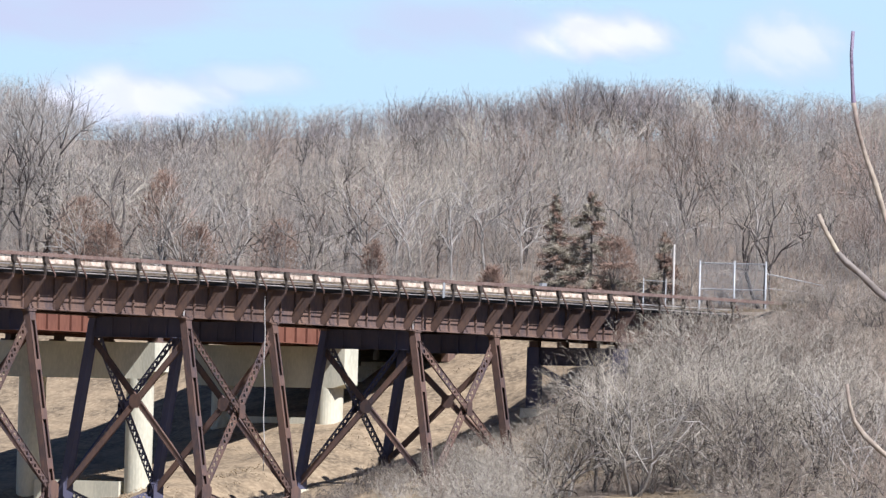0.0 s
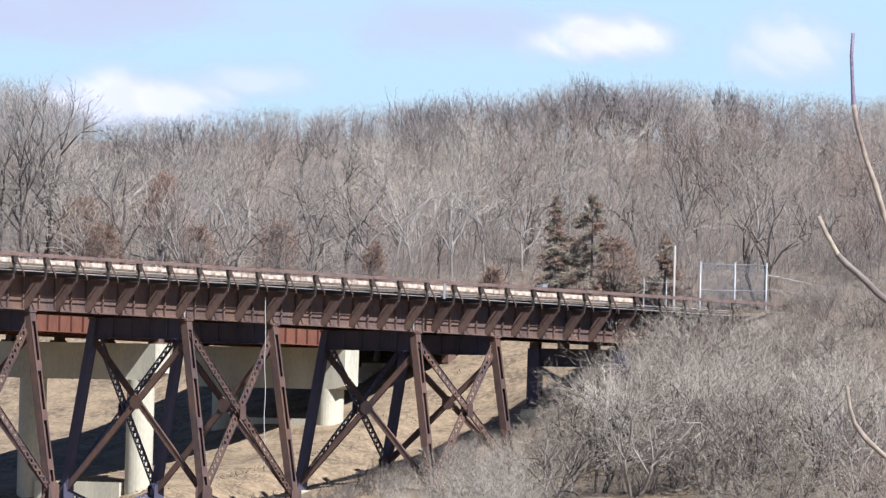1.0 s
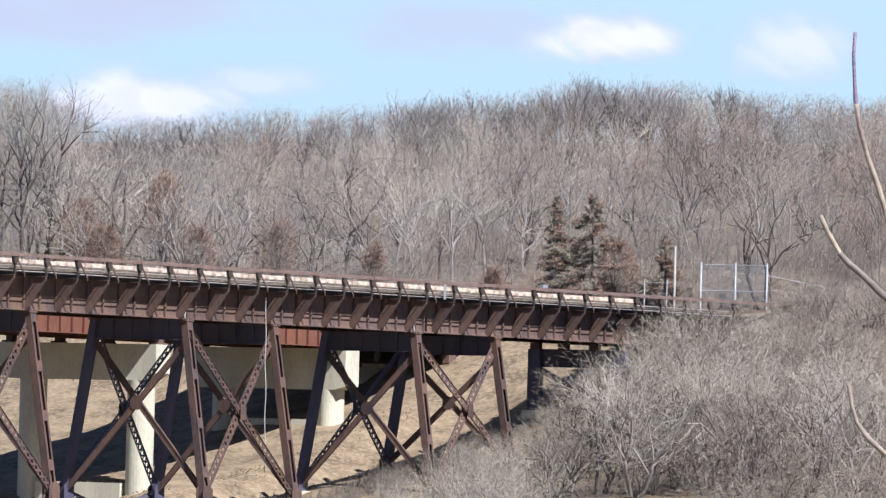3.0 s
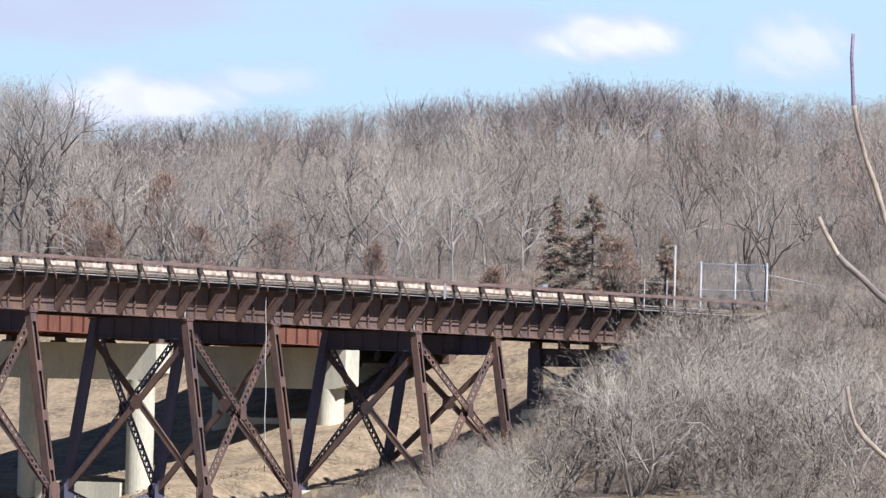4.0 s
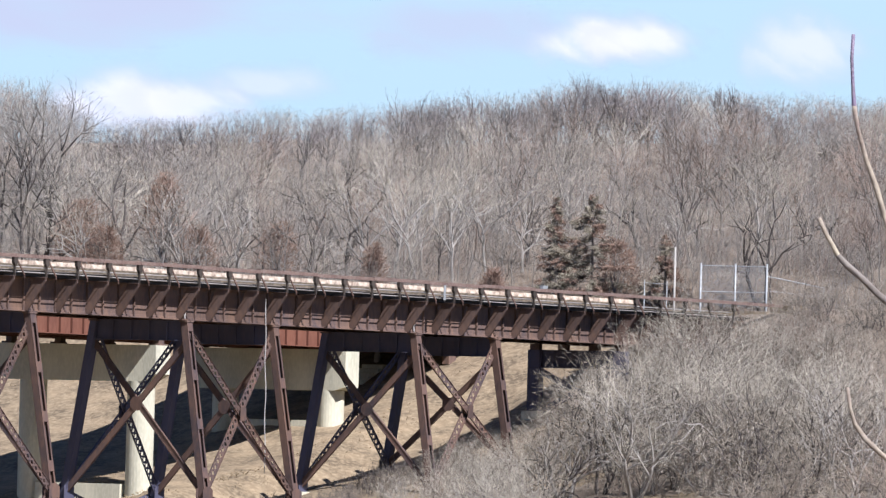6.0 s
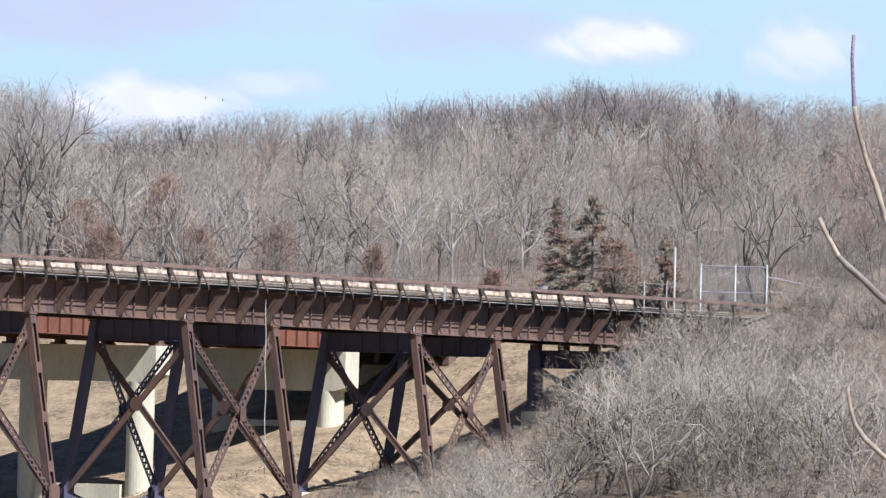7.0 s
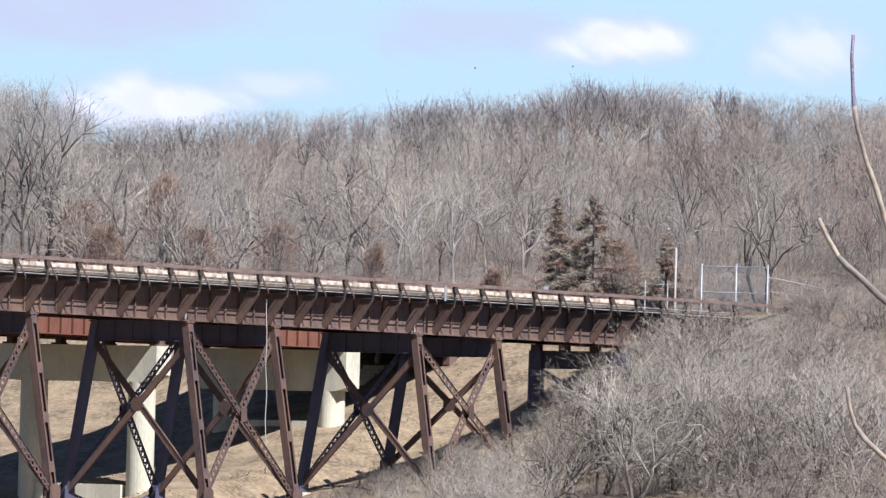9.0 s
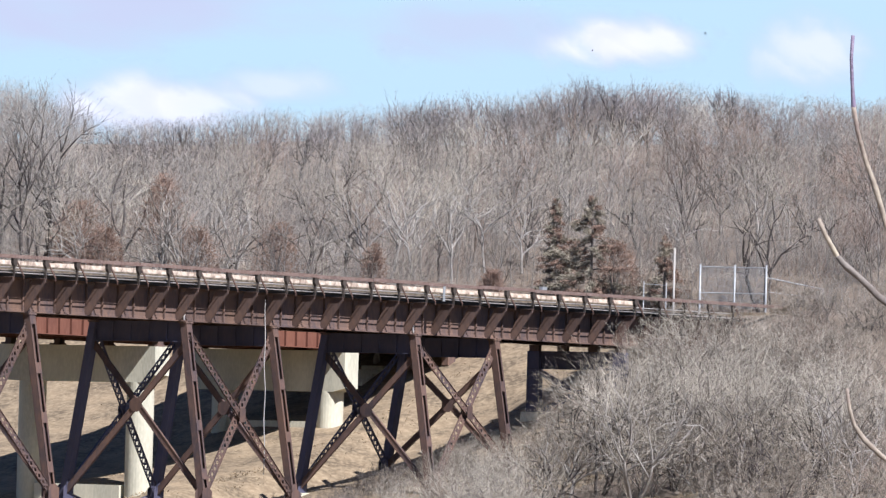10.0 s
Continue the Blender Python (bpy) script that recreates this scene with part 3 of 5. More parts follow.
# ---- fences and poles at the end of the trestle ----
def build_fence(posts, z0, z1, label, thick=0.05, mesh_gap=0.13, net=True):
    """A chain-link fence through posts (s, c)."""
    fn = thing("chain_link_fence", label, "fence", AXES, "fences beside the trestle")
    for s, c in posts:
        sh = Shape().tube([(s, c, min(z0, ground_z(s, c)) - 0.3), (s, c, z1 + 0.12)], [thick, thick], 10, False)
        part("post", sh.mesh("post", GALV, True), fn)
    for (sa, ca), (sb, cb) in zip(posts, posts[1:]):
        for z in (z1 - 0.05, z0 + (z1 - z0) * 0.36):
            r = Shape().tube([(sa, ca, z), (sb, cb, z)], [0.6 * thick, 0.6 * thick], 6, False)
            part("rail", r.mesh("rail", GALV), fn)
        if not net:
            continue
        w = Shape()
        length = math.hypot(sb - sa, cb - ca)
        n = int((length + (z1 - z0)) / mesh_gap)
        for i in range(n):
            for flip in (0, 1):
                u0 = i * mesh_gap - (z1 - z0)
                lo, hi = max(0.0, u0), min(length, u0 + (z1 - z0))
                if hi - lo < 0.05:
                    continue
                a, b = (lo, z0 + lo - u0), (hi, z0 + hi - u0)
                if flip:
                    a, b = (length - a[0], a[1]), (length - b[0], b[1])
                pa = (sa + (sb - sa) * a[0] / length, ca + (cb - ca) * a[0] / length, a[1])
                pb = (sa + (sb - sa) * b[0] / length, ca + (cb - ca) * b[0] / length, b[1])
                w.bar(pa, pb, 0.008, 0.008, (D.x, 0.3, 0))
        part("netting", w.mesh("netting", GALV), fn)
    return fn


build_fence([(37.9, 4.0), (38.8, 2.0), (39.3, 0.0)], 11.35, 14.0, "tall galvanised chain-link gate across the track", 0.062, 0.11)
build_fence([(36.0, 7.0), (38.5, 6.8)], 11.2, 12.8, "low pipe fence beside the trestle walkway", 0.03, 0.16, False)


def build_wing():
    """The sloping guy rail that runs down from the gate into the brush."""
    fn = thing("wing_rail", "thin galvanised rail sloping down from the gate into the brush", "fence", AXES, "fences beside the trestle")
    a, b = Vector((39.3, 0.0, 13.35)), Vector((42.6, -2.3, 12.75))
    part("rail", Shape().tube([a, b], [0.035, 0.035], 6, False).mesh("rail", GALV), fn)
    part("wire", Shape().tube([a - Vector((0, 0, 0.9)), b - Vector((0, 0, 0.6))], [0.012, 0.012], 4, False).mesh("wire", GALV), fn)
    part("post", Shape().tube([(b.x, b.y, ground_z(b.x, b.y) - 0.3), b], [0.035, 0.035], 8, False).mesh("post", GALV), fn)


build_wing()


def build_pole():
    ob = new("marker_pole", Shape().tube([(38.07, 6.0, 10.6), (38.07, 6.0, 15.1)], [0.07, 0.06], 10, False).mesh("marker_pole", BARK_WHITE, True))
    ob.matrix_world = AXES
    tagged(ob, "slim pale pole beside the end of the trestle", "pole")


build_pole()


def build_rocks():
    """Loose stones along the top of the bank under the road bridge's end."""
    rng = random.Random(77)
    for i in range(14):
        sh = Shape()
        n = 9
        r = rng.uniform(0.14, 0.32)
        rings = [(-0.5, 0.7), (0.05, 1.0), (0.55, 0.62)]
        for z, k in rings:
            sh.v += [(math.cos(6.283 * j / n) * r * k * rng.uniform(0.8, 1.2), math.sin(6.283 * j / n) * r * k * rng.uniform(0.8, 1.2), z * r) for j in range(n)]
        for a in (0, 1):
            sh.f += [(a * n + j, a * n + (j + 1) % n, (a + 1) * n + (j + 1) % n, (a + 1) * n + j) for j in range(n)]
        sh.f += [tuple(range(2 * n, 3 * n)), tuple(range(n - 1, -1, -1))]
        s, c = rng.uniform(37.5, 41.5), rng.uniform(17.0, 20.0)
        ob = new("rock", sh.mesh("rock", CONCRETE))
        ob.matrix_world = Matrix.Translation(at(s, c, ground_z(s, c) + 0.25 * r)) @ Matrix.Rotation(rng.uniform(0, 6), 4, "Z")
        tagged(ob, "pale loose stone on the grassy bank", "rock", "stones on the bank")


build_rocks()


def build_steps():
    """Concrete steps let into the slope under the road bridge, with a pale stump above them."""
    st = thing("slope_steps", "weathered concrete steps on the slope under the road bridge", "steps", AXES)
    for k in range(5):
        s = 31.9 + 0.62 * k
        z = ground_z(s, 26.0)
        part("step", Shape().prism([(s, z - 0.3), (s + 0.6, z - 0.3), (s + 0.6, z + 0.28), (s + 0.03, z + 0.28), (s, z + 0.25)], 1, 25.3, 26.9).mesh("step", CONCRETE), st)
    z = ground_z(35.6, 26.5)
    ob = new("stump", Shape().tube([(35.6, 26.5, z - 0.2), (35.6, 26.5, z + 0.35), (35.62, 26.5, z + 0.62), (35.6, 26.5, z + 0.75)], [0.24, 0.22, 0.12, 0.02], 9).mesh("stump", BARK_WHITE, True))
    ob.matrix_world = AXES
    tagged(ob, "pale stump on the slope above the steps", "stump")


build_steps()
# ---- bare trees ----
def spread(way, angle, turn):
    """A direction at an angle from way, turned round it."""
    a = way.orthogonal().normalized()
    b = way.cross(a)
    return (way * math.cos(angle) + (a * math.cos(turn) + b * math.sin(turn)) * math.sin(angle)).normalized()


def crooked(rng, p, way, length, n, bend, lift):
    """Points of a crooked branch."""
    pts, w = [Vector(p)], Vector(way)
    for i in range(n):
        w = (w + Vector((rng.uniform(-1, 1), rng.uniform(-1, 1), rng.uniform(-1, 1))) * bend + Vector((0, 0, lift))).normalized()
        pts.append(pts[-1] + w * (length / n))
    return pts


def along(pts, k):
    f = k * (len(pts) - 1)
    i = min(int(f), len(pts) - 2)
    return pts[i].lerp(pts[i + 1], f - i), (pts[i + 1] - pts[i]).normalized()


def spike(sh, p, q, r):
    """A thin three-sided twig from p to q."""
    w = (q - p)
    a = w.cross(Vector((0.3, 0.8, 0.5))).normalized() * r
    b = w.cross(a).normalized() * r
    n = len(sh.v)
    sh.v += [tuple(p + a), tuple(p - a * 0.5 + b * 0.87), tuple(p - a * 0.5 - b * 0.87), tuple(q)]
    sh.f += [(n, n + 1, n + 3), (n + 1, n + 2, n + 3), (n + 2, n, n + 3)]


def bare_tree(seed, height, trunk_r, stems=1, clear=0.3, forks=(4, 4, 4, 4), angle=0.6, bend=0.26, lift=0.05, twig_r=0.010, lean=(0, 0), wide=1.0, sprawl=0.5, decay=(0.52, 0.86), thin=(0.48, 0.66)):
    """Two shapes: the trunk with its limbs, and the crown of branches that fork again and again into fine twigs. clear: the share of
    the height below the first fork; forks: how many arms each arm has, rank by rank; wide: how far the crown spreads for its height."""
    rng = random.Random(seed)
    wood, crown = Shape(), Shape()
    top = len(forks)

    def grow(p, way, length, r, rank):
        if rank == top:
            q = p + way * length * rng.uniform(0.35, 0.85)
            spike(crown, p, q, twig_r)
            return
        n = 1 if rank == top - 1 else (5, 4, 3, 2, 2)[rank]
        pts = crooked(rng, p, way, length, n, bend * (0.5 if rank == 0 else 1.0), lift * (2.0 if rank == 0 else 1.0))
        end = max(r * 0.6, twig_r)
        (wood if rank < 3 and rank < top - 1 else crown).tube(pts, [r + (end - r) * i / n for i in range(n + 1)], (6, 4, 3, 3, 3)[rank])
        m = forks[rank]
        spin = rng.uniform(0, 6.28)
        for i in range(m):
            # the last two carry on from the tip, the others leave on the way
            k = 0.985 if i >= m - 2 else rng.uniform(0.35 if rank else 0.6, 0.92)
            at_p, w = along(pts, k)
            open_ = angle * (rng.uniform(0.35, 0.85) if i >= m - 2 else rng.uniform(0.9, 1.5))
            w2 = spread(w, open_, spin + i * 2.4 + rng.uniform(-0.5, 0.5))
            w2 = Vector((w2.x * wide, w2.y * wide, w2.z)).normalized()
            ln = length * rng.uniform(*decay) if rank else height * 0.33 * rng.uniform(0.75, 1.15)
            grow(at_p, w2, ln, max(r * rng.uniform(*thin), twig_r * 1.15), rank + 1)

    for stem in range(stems):
        if stems == 1:
            way, start, ln, r = Vector((lean[0], lean[1], 1)).normalized(), Vector((0, 0, -0.3)), height * clear, trunk_r
        else:
            turn = stem * 6.283 / stems + rng.uniform(-0.6, 0.6)
            way = spread(Vector((lean[0], lean[1], 1)).normalized(), sprawl * rng.uniform(0.25, 1.2), turn)
            start, ln, r = Vector((math.cos(turn) * 0.25, math.sin(turn) * 0.25, -0.2)), height * clear * rng.uniform(0.7, 1.2), trunk_r * rng.uniform(0.7, 1.1)
        grow(start, way, ln, r, 0)
    # bring the tree to its height
    high = max(v[2] for v in crown.v)
    k = height / high
    for sh in (wood, crown):
        sh.v = [(x * k, y * k, z * k) for x, y, z in sh.v]
    return wood, crown


def make_tree(name, shapes, bark, twig, label, category, group):
    ob = thing(name, label, category, Matrix(), group)
    part("trunk", shapes[0].mesh("trunk", bark, True), ob)
    part("crown", shapes[1].mesh("crown", twig), ob)
    return ob


def place(proto, s, c, size, turn, sink=0.1, first=[]):
    """Stands a copy of a tree on the ground; the pattern tree itself takes the first place."""
    p = at(s, c, ground_z(s, c) - sink)
    m = Matrix.Translation(p) @ Matrix.Rotation(turn, 4, "Z")
    if proto in first:
        ob = copy_thing(proto, m)
    else:
        first.append(proto)
        proto.matrix_basis = m
        ob = proto
    ob.scale = (size, size, size)
    return ob


def cleared(s, c):
    """The level strip that carries the track and the road."""
    return s < 40 or (-3.5 < c < RC1 + 2.5 and s < 66)


SKYLINE = [(-200, 130), (0, 140), (90, 175), (170, 225), (300, 225), (420, 208), (600, 205), (690, 170), (800, 158), (900, 152), (1000, 128), (1150, 128), (1300, 158), (1568, 172), (1800, 180)]


def headroom(x, y, s, c, below):
    """How high a tree may stand there without topping the wood's outline."""
    px = x / y * FOCAL + 784
    line = float(np.interp(px, [a for a, b in SKYLINE], [b for a, b in SKYLINE])) + below - (30 if px < 640 else 2 if px < 1170 else 14)
    return (845 + 0.0275 * (px - 784) - line) / FOCAL * y - ground_z(s, c)


def plan_of(x, y):
    """From the world's plan to the trestle's axes."""
    v = Vector((x, y, 0)) - ORIGIN
    return v.dot(D), v.dot(P)


WOOD = "bare trees of the hillside wood"
GREY = [make_tree("tree", bare_tree(10 + i, 12.5, r, clear=cl, forks=fk, angle=an, lift=li, wide=wd), BARK, TWIG_GREY, "bare grey-brown winter tree on the wooded hillside", "tree", WOOD)
        for i, (r, cl, fk, an, li, wd) in enumerate([(0.19, 0.34, (5, 4, 4, 4, 3), 0.55, 0.05, 0.9), (0.17, 0.42, (6, 4, 4, 3, 3), 0.5, 0.08, 0.8), (0.21, 0.30, (5, 4, 4, 4, 3), 0.68, 0.03, 1.1),
                                                     (0.16, 0.38, (6, 4, 4, 3, 3), 0.6, 0.06, 1.0), (0.18, 0.28, (6, 4, 4, 3, 3), 0.58, 0.07, 0.85)])]
PALE = [make_tree("tree", bare_tree(30 + i, 12.5, 0.16, clear=cl, forks=(5, 4, 4, 4, 3), angle=0.58, lift=0.06), BARK_PALE, TWIG_PALE,
                  "bare winter tree with pale grey bark and twigs", "tree", WOOD) for i, cl in enumerate((0.34, 0.4))]
REDDISH = [make_tree("tree", bare_tree(40, 12.5, 0.15, clear=0.32, forks=(6, 4, 4, 3, 3), angle=0.55, lift=0.07), BARK, TWIG_RED, "bare winter tree with reddish-brown twigs", "tree", WOOD)]


def build_wood():
    rng = random.Random(5)
    y = 526.0
    while y < 690:
        gap = 8.5 if y < 600 else 11.0
        half = 0.0543 * y + 9
        x = -half + rng.uniform(0, gap)
        while x < half:
            x2, y2 = x + rng.uniform(-1.2, 1.2), y + rng.uniform(-4, 4)
            s, c = plan_of(x2, y2)
            x += gap * rng.uniform(0.75, 1.3)
            if cleared(s, c):
                continue
            r = rng.random()
            warm = 0.24 if x2 / y2 > 0.018 else 0.0
            kinds = PALE if r < 0.26 - 0.5 * warm else REDDISH if r < 0.36 + warm else GREY
            size = min(rng.uniform(0.55, 0.9), headroom(x2, y2, s, c, 25 * rng.random() ** 2) / 12.6)
            if size > 0.28:
                place(rng.choice(kinds), s, c, size, rng.uniform(0, 6.28))
        y += 9.0


build_wood()

BUSH = "brush on the near bank"
BRUSH = [make_tree("shrub", bare_tree(60 + i, h, r, stems=st, clear=0.34, forks=fk, angle=0.66, bend=0.42, lift=0.03, twig_r=0.0075, decay=(0.45, 0.76), thin=(0.42, 0.58), sprawl=sp), bk, tw, lb, "shrub", BUSH)
         for i, (h, r, st, fk, sp, bk, tw, lb) in enumerate([(4.6, 0.07, 6, (3, 4, 5, 3), 0.75, BARK_PALE, TWIG_PALE, "bare pale grey thicket shrub on the bank"),
                                                             (4.6, 0.07, 6, (3, 4, 5, 3), 0.6, BARK, TWIG, "bare brown-grey thicket shrub on the bank"),
                                                             (4.6, 0.06, 6, (3, 4, 5, 3), 0.7, BARK, TWIG_RED, "bare reddish-brown shrub on the bank"),
                                                             (4.6, 0.075, 6, (3, 4, 5, 3), 0.8, BARK, TWIG_PALE, "bare grey many-stemmed shrub on the bank"),
                                                             (8.6, 0.11, 5, (4, 4, 5, 5), 0.5, BARK, TWIG_PALE, "tall bare thicket shrub beside the trestle"),
                                                             (8.6, 0.11, 4, (4, 4, 5, 5), 0.45, BARK, TWIG_PALE, "tall bare grey-brown thicket shrub beside the trestle")])]


BANK_LINE = [(560, 886), (600, 868), (640, 848), (680, 828), (720, 812), (760, 795), (850, 752), (900, 742), (950, 722), (1000, 690), (1040, 640), (1070, 575), (1105, 540), (1200, 532), (1330, 540), (1352, 560), (1400, 560), (1425, 545), (1600, 550)]


def bank_room(x, y, s, c):
    """How high the brush may stand on the bank before it hides the trestle."""
    px = x / y * FOCAL + 784
    line = float(np.interp(px, [a for a, b in BANK_LINE], [b for a, b in BANK_LINE]))
    return (845 + 0.0275 * (px - 784) - line) / FOCAL * y - ground_z(s, c)


def build_brush():
    rng = random.Random(9)
    # the bank in front of the end of the trestle
    for y, x0, x1, gap in ((446, -4, 26, 2.4), (453, -3, 27, 2.3), (460, -2, 27, 2.2), (467, 0, 28, 2.2), (474, 3.0, 28, 2.4), (481, 7.0, 29, 2.5),
                           (488, 10.5, 30, 2.6), (496, 14, 30, 2.6), (505, 17.5, 31, 2.4), (514, 21, 32, 2.6), (521, 25, 33, 2.6)):
        x = x0 + rng.uniform(0, 1)
        while x < x1:
            x2, y2 = x, y + rng.uniform(-2.5, 2.5)
            s, c = plan_of(x2, y2)
            x += gap * rng.uniform(0.7, 1.3)
            if c > -3.4 and s < 42 or glade(x2, y2) or rng.random() < (0.55 if x2 / y2 < 0.03 else 0.3):
                continue
            size = min(bank_room(x2, y2, s, c) / 4.5 * rng.uniform(0.6, 1.02), 1.25 if y > 500 else rng.uniform(0.9, 1.4) if y > 470 else rng.uniform(0.9, 1.6))
            if size < 0.3:
                continue
            r = rng.random()
            dull = x2 / y2 > 0.036
            place(BRUSH[(1 if r < 0.6 else 2 if r < 0.82 else 3) if dull else 0 if r < 0.3 else 1 if r < 0.62 else 2 if r < 0.7 else 3], s, c, size, rng.uniform(0, 6.28))
    # pale brush on the open part of the bank
    for i in range(26):
        y = rng.uniform(452, 472)
        x = rng.uniform(0.002, 0.032) * y
        s, c = plan_of(x, y)
        size = min(bank_room(x, y, s, c) / 4.4 * rng.uniform(0.8, 1.08), 1.2)
        if size > 0.16 and not glade(x, y):
            place(BRUSH[rng.choice((0, 0, 3))], s, c, size, rng.uniform(0, 6.28))
    # taller brush that closes over the end of the trestle
    for i in range(9):
        y = rng.uniform(470, 492)
        x = rng.uniform(0.0245, 0.0555) * y
        s, c = plan_of(x, y)
        if c > -3.6:
            continue
        size = min(bank_room(x, y, s, c) / 8.4 * rng.uniform(0.85, 1.1), 1.35)
        place(BRUSH[rng.choice((4, 4, 4, 5))], s, c, size, rng.uniform(0, 6.28))
    # brush in front of the abutment
    for i in range(34):
        y = rng.uniform(494, 513)
        x = rng.uniform(0.029, 0.0475) * y
        s, c = plan_of(x, y)
        if c < -3.3:
            place(BRUSH[rng.choice((1, 2, 3))], s, c, min(bank_room(x, y, s, c) / 4.3 * rng.uniform(0.85, 1.1), 1.6), rng.uniform(0, 6.28))
    # low brush on the slope beside the abutment
    for i in range(44):
        y = rng.uniform(496, 528)
        x = rng.uniform(0.039, 0.0565) * y
        s, c = plan_of(x, y)
        if c < -3.2:
            place(BRUSH[rng.choice((1, 1, 2, 3))], s, c, rng.uniform(0.45, 0.8), rng.uniform(0, 6.28))
    # brush round the feet of the last tower and the end bent
    for i in range(56):
        s, c = rng.uniform(-12, 24), rng.uniform(-5.5, 4.0)
        if any(abs(s - q) < 1.3 for q in (-2.85, 6.2, 21.3)) and -2.6 < c < 0.8:
            continue
        p = at(s, c)
        size = min(bank_room(p.x, p.y, s, c) / 4.5 * rng.uniform(0.75, 1.05) * (0.7 if s > 13 else 1.0), (GB - 0.4 - ground_z(s, c)) / 5.5 if c > -3.4 else 9, 1.3)
        if size > 0.16:
            place(BRUSH[rng.choice((0, 1, 1, 2, 3))], s, c, size, rng.uniform(0, 6.28))
    # thicket along the foot of the wood
    for i in range(18):
        y = rng.uniform(528, 560)
        s, c = plan_of(rng.uniform(-32, 34), y)
        if cleared(s, c):
            continue
        r = rng.random()
        place(BRUSH[0 if r < 0.2 else 1 if r < 0.5 else 2 if r < 0.8 else 3], s, c, rng.uniform(0.6, 0.95), rng.uniform(0, 6.28))


build_brush()


# ---- single trees that stand out ----
def feature(name, seed, x, y, height, r, bark, twig, label, **kw):
    ob = make_tree(name, bare_tree(seed, height, r, **kw), bark, twig, label, "tree", "")
    s, c = plan_of(x, y)
    return place(ob, s, c, 1.0, 0.0 if "lean" in kw else seed * 1.3)


def px_x(px, y):
    return (px - 784) / FOCAL * y


def rise(px, py, y):
    """The height of a line of sight over the ground at a distance."""
    s, c = plan_of(px_x(px, y), y)
    return (845 + 0.0275 * (px - 784) - py) / FOCAL * y - ground_z(s, c)


def standing(seed, px, py, y, r, bark, twig, label, **kw):
    feature("tree", seed, px_x(px, y), y, rise(px, py, y), r, bark, twig, label, **kw)


for k, (px, py, y, wd) in enumerate(((44, 108, 566, 1.0), (2, 114, 570, 0.9), (118, 168, 572, 1.1), (86, 122, 573, 0.9))):
    standing(170 + k, px, py, y, 0.26, BARK_DARK, TWIG_GREY, "tall bare spreading tree rising above the wood", clear=0.5, forks=(6, 4, 4, 4, 3), angle=0.5, lift=0.03, twig_r=0.012, wide=wd)
standing(72, 232, 204, 552, 0.24, BARK_DARK, TWIG, "crooked dark bare tree leaning on the hillside", clear=0.5, forks=(4, 3, 3, 3), angle=0.75, bend=0.34, lean=(-0.15, 0))
standing(73, 325, 250, 545, 0.15, BARK_PALE, TWIG_RED, "pale-barked bare tree with rusty twigs", clear=0.35, forks=(6, 4, 4, 4), angle=0.7, bend=0.34)
for k, (px, py, ln, r, fk) in enumerate(((1352, 292, -0.52, 0.17, (4, 3, 3, 4)), (1360, 270, -0.12, 0.13, (4, 3, 3, 4)), (1368, 330, 0.16, 0.10, (3, 3, 3, 4)))):
    standing(174 + k, px, py, 547, r, BARK_DARK, TWIG, "dark forked bare tree behind the gate", clear=0.42, forks=fk, angle=0.6, bend=0.34, lift=0.04, lean=(ln, 0), twig_r=0.012)
for k, (px, py) in enumerate(((1005, 116), (1045, 130), (1125, 120), (1280, 136), (1370, 150), (715, 148), (760, 166), (825, 145), (880, 150), (620, 180), (530, 200), (420, 196), (1180, 150), (330, 198), (955, 148), (690, 172),
                              (1080, 134), (1450, 170), (980, 130), (1025, 120), (1145, 124), (905, 156), (850, 160), (800, 150), (735, 152), (1100, 140), (1215, 150), (1330, 150), (250, 212), (210, 216), (290, 206), (370, 200), (470, 206), (575, 192), (655, 186))):
    standing(200 + k, px, py, 628 + 3 * (k % 4), 0.22, BARK, TWIG_SKY, "tall bare tree on the skyline", clear=0.5, forks=(6, 4, 4, 3, 3), angle=0.5, bend=0.2, lift=0.06, twig_r=0.010, wide=0.95)
for k, (px, py) in enumerate(((140, 226), (175, 218), (205, 232), (240, 224), (275, 236), (310, 226), (1300, 196), (1340, 206), (1372, 190), (1405, 206), (1440, 194), (1478, 208), (1515, 192), (1550, 204))):
    standing(250 + k, px, py, 596 + 5 * (k % 3), 0.18, BARK, TWIG_GREY, "bare grey-brown tree below the crest of the hill", clear=0.26, forks=(6, 4, 4, 4, 3), angle=0.55, bend=0.24, lift=0.05, twig_r=0.011, wide=1.05)
for k, (px, py, y) in enumerate(((80, 300, 549), (180, 330, 547), (400, 330, 549), (470, 300, 553), (545, 215, 556), (612, 225, 556), (660, 300, 551), (778, 350, 558), (930, 320, 566), (1130, 310, 572),
                                 (1235, 340, 570), (1425, 320, 560), (1490, 330, 562))):
    standing(140 + k, px, py, y, 0.13, BARK_DARK, TWIG, "dark bare tree with crooked limbs before the wood", clear=0.45, forks=(4, 3, 4, 4), angle=0.7, bend=0.42, lift=0.0)
for k, (px, py, y) in enumerate(((292, 300, 545), (306, 345, 546), (428, 300, 548), (640, 255, 552), (692, 215, 554), (738, 240, 553), (800, 255, 556), (860, 250, 560), (925, 300, 562), (1205, 330, 566), (165, 325, 546))):
    standing(220 + k, px, py, y, 0.12, BARK_WHITE, TWIG_PALE, "slim bare tree with whitish bark on the hillside", clear=0.4, forks=(5, 4, 3, 4), angle=0.6, bend=0.34, lift=0.05)
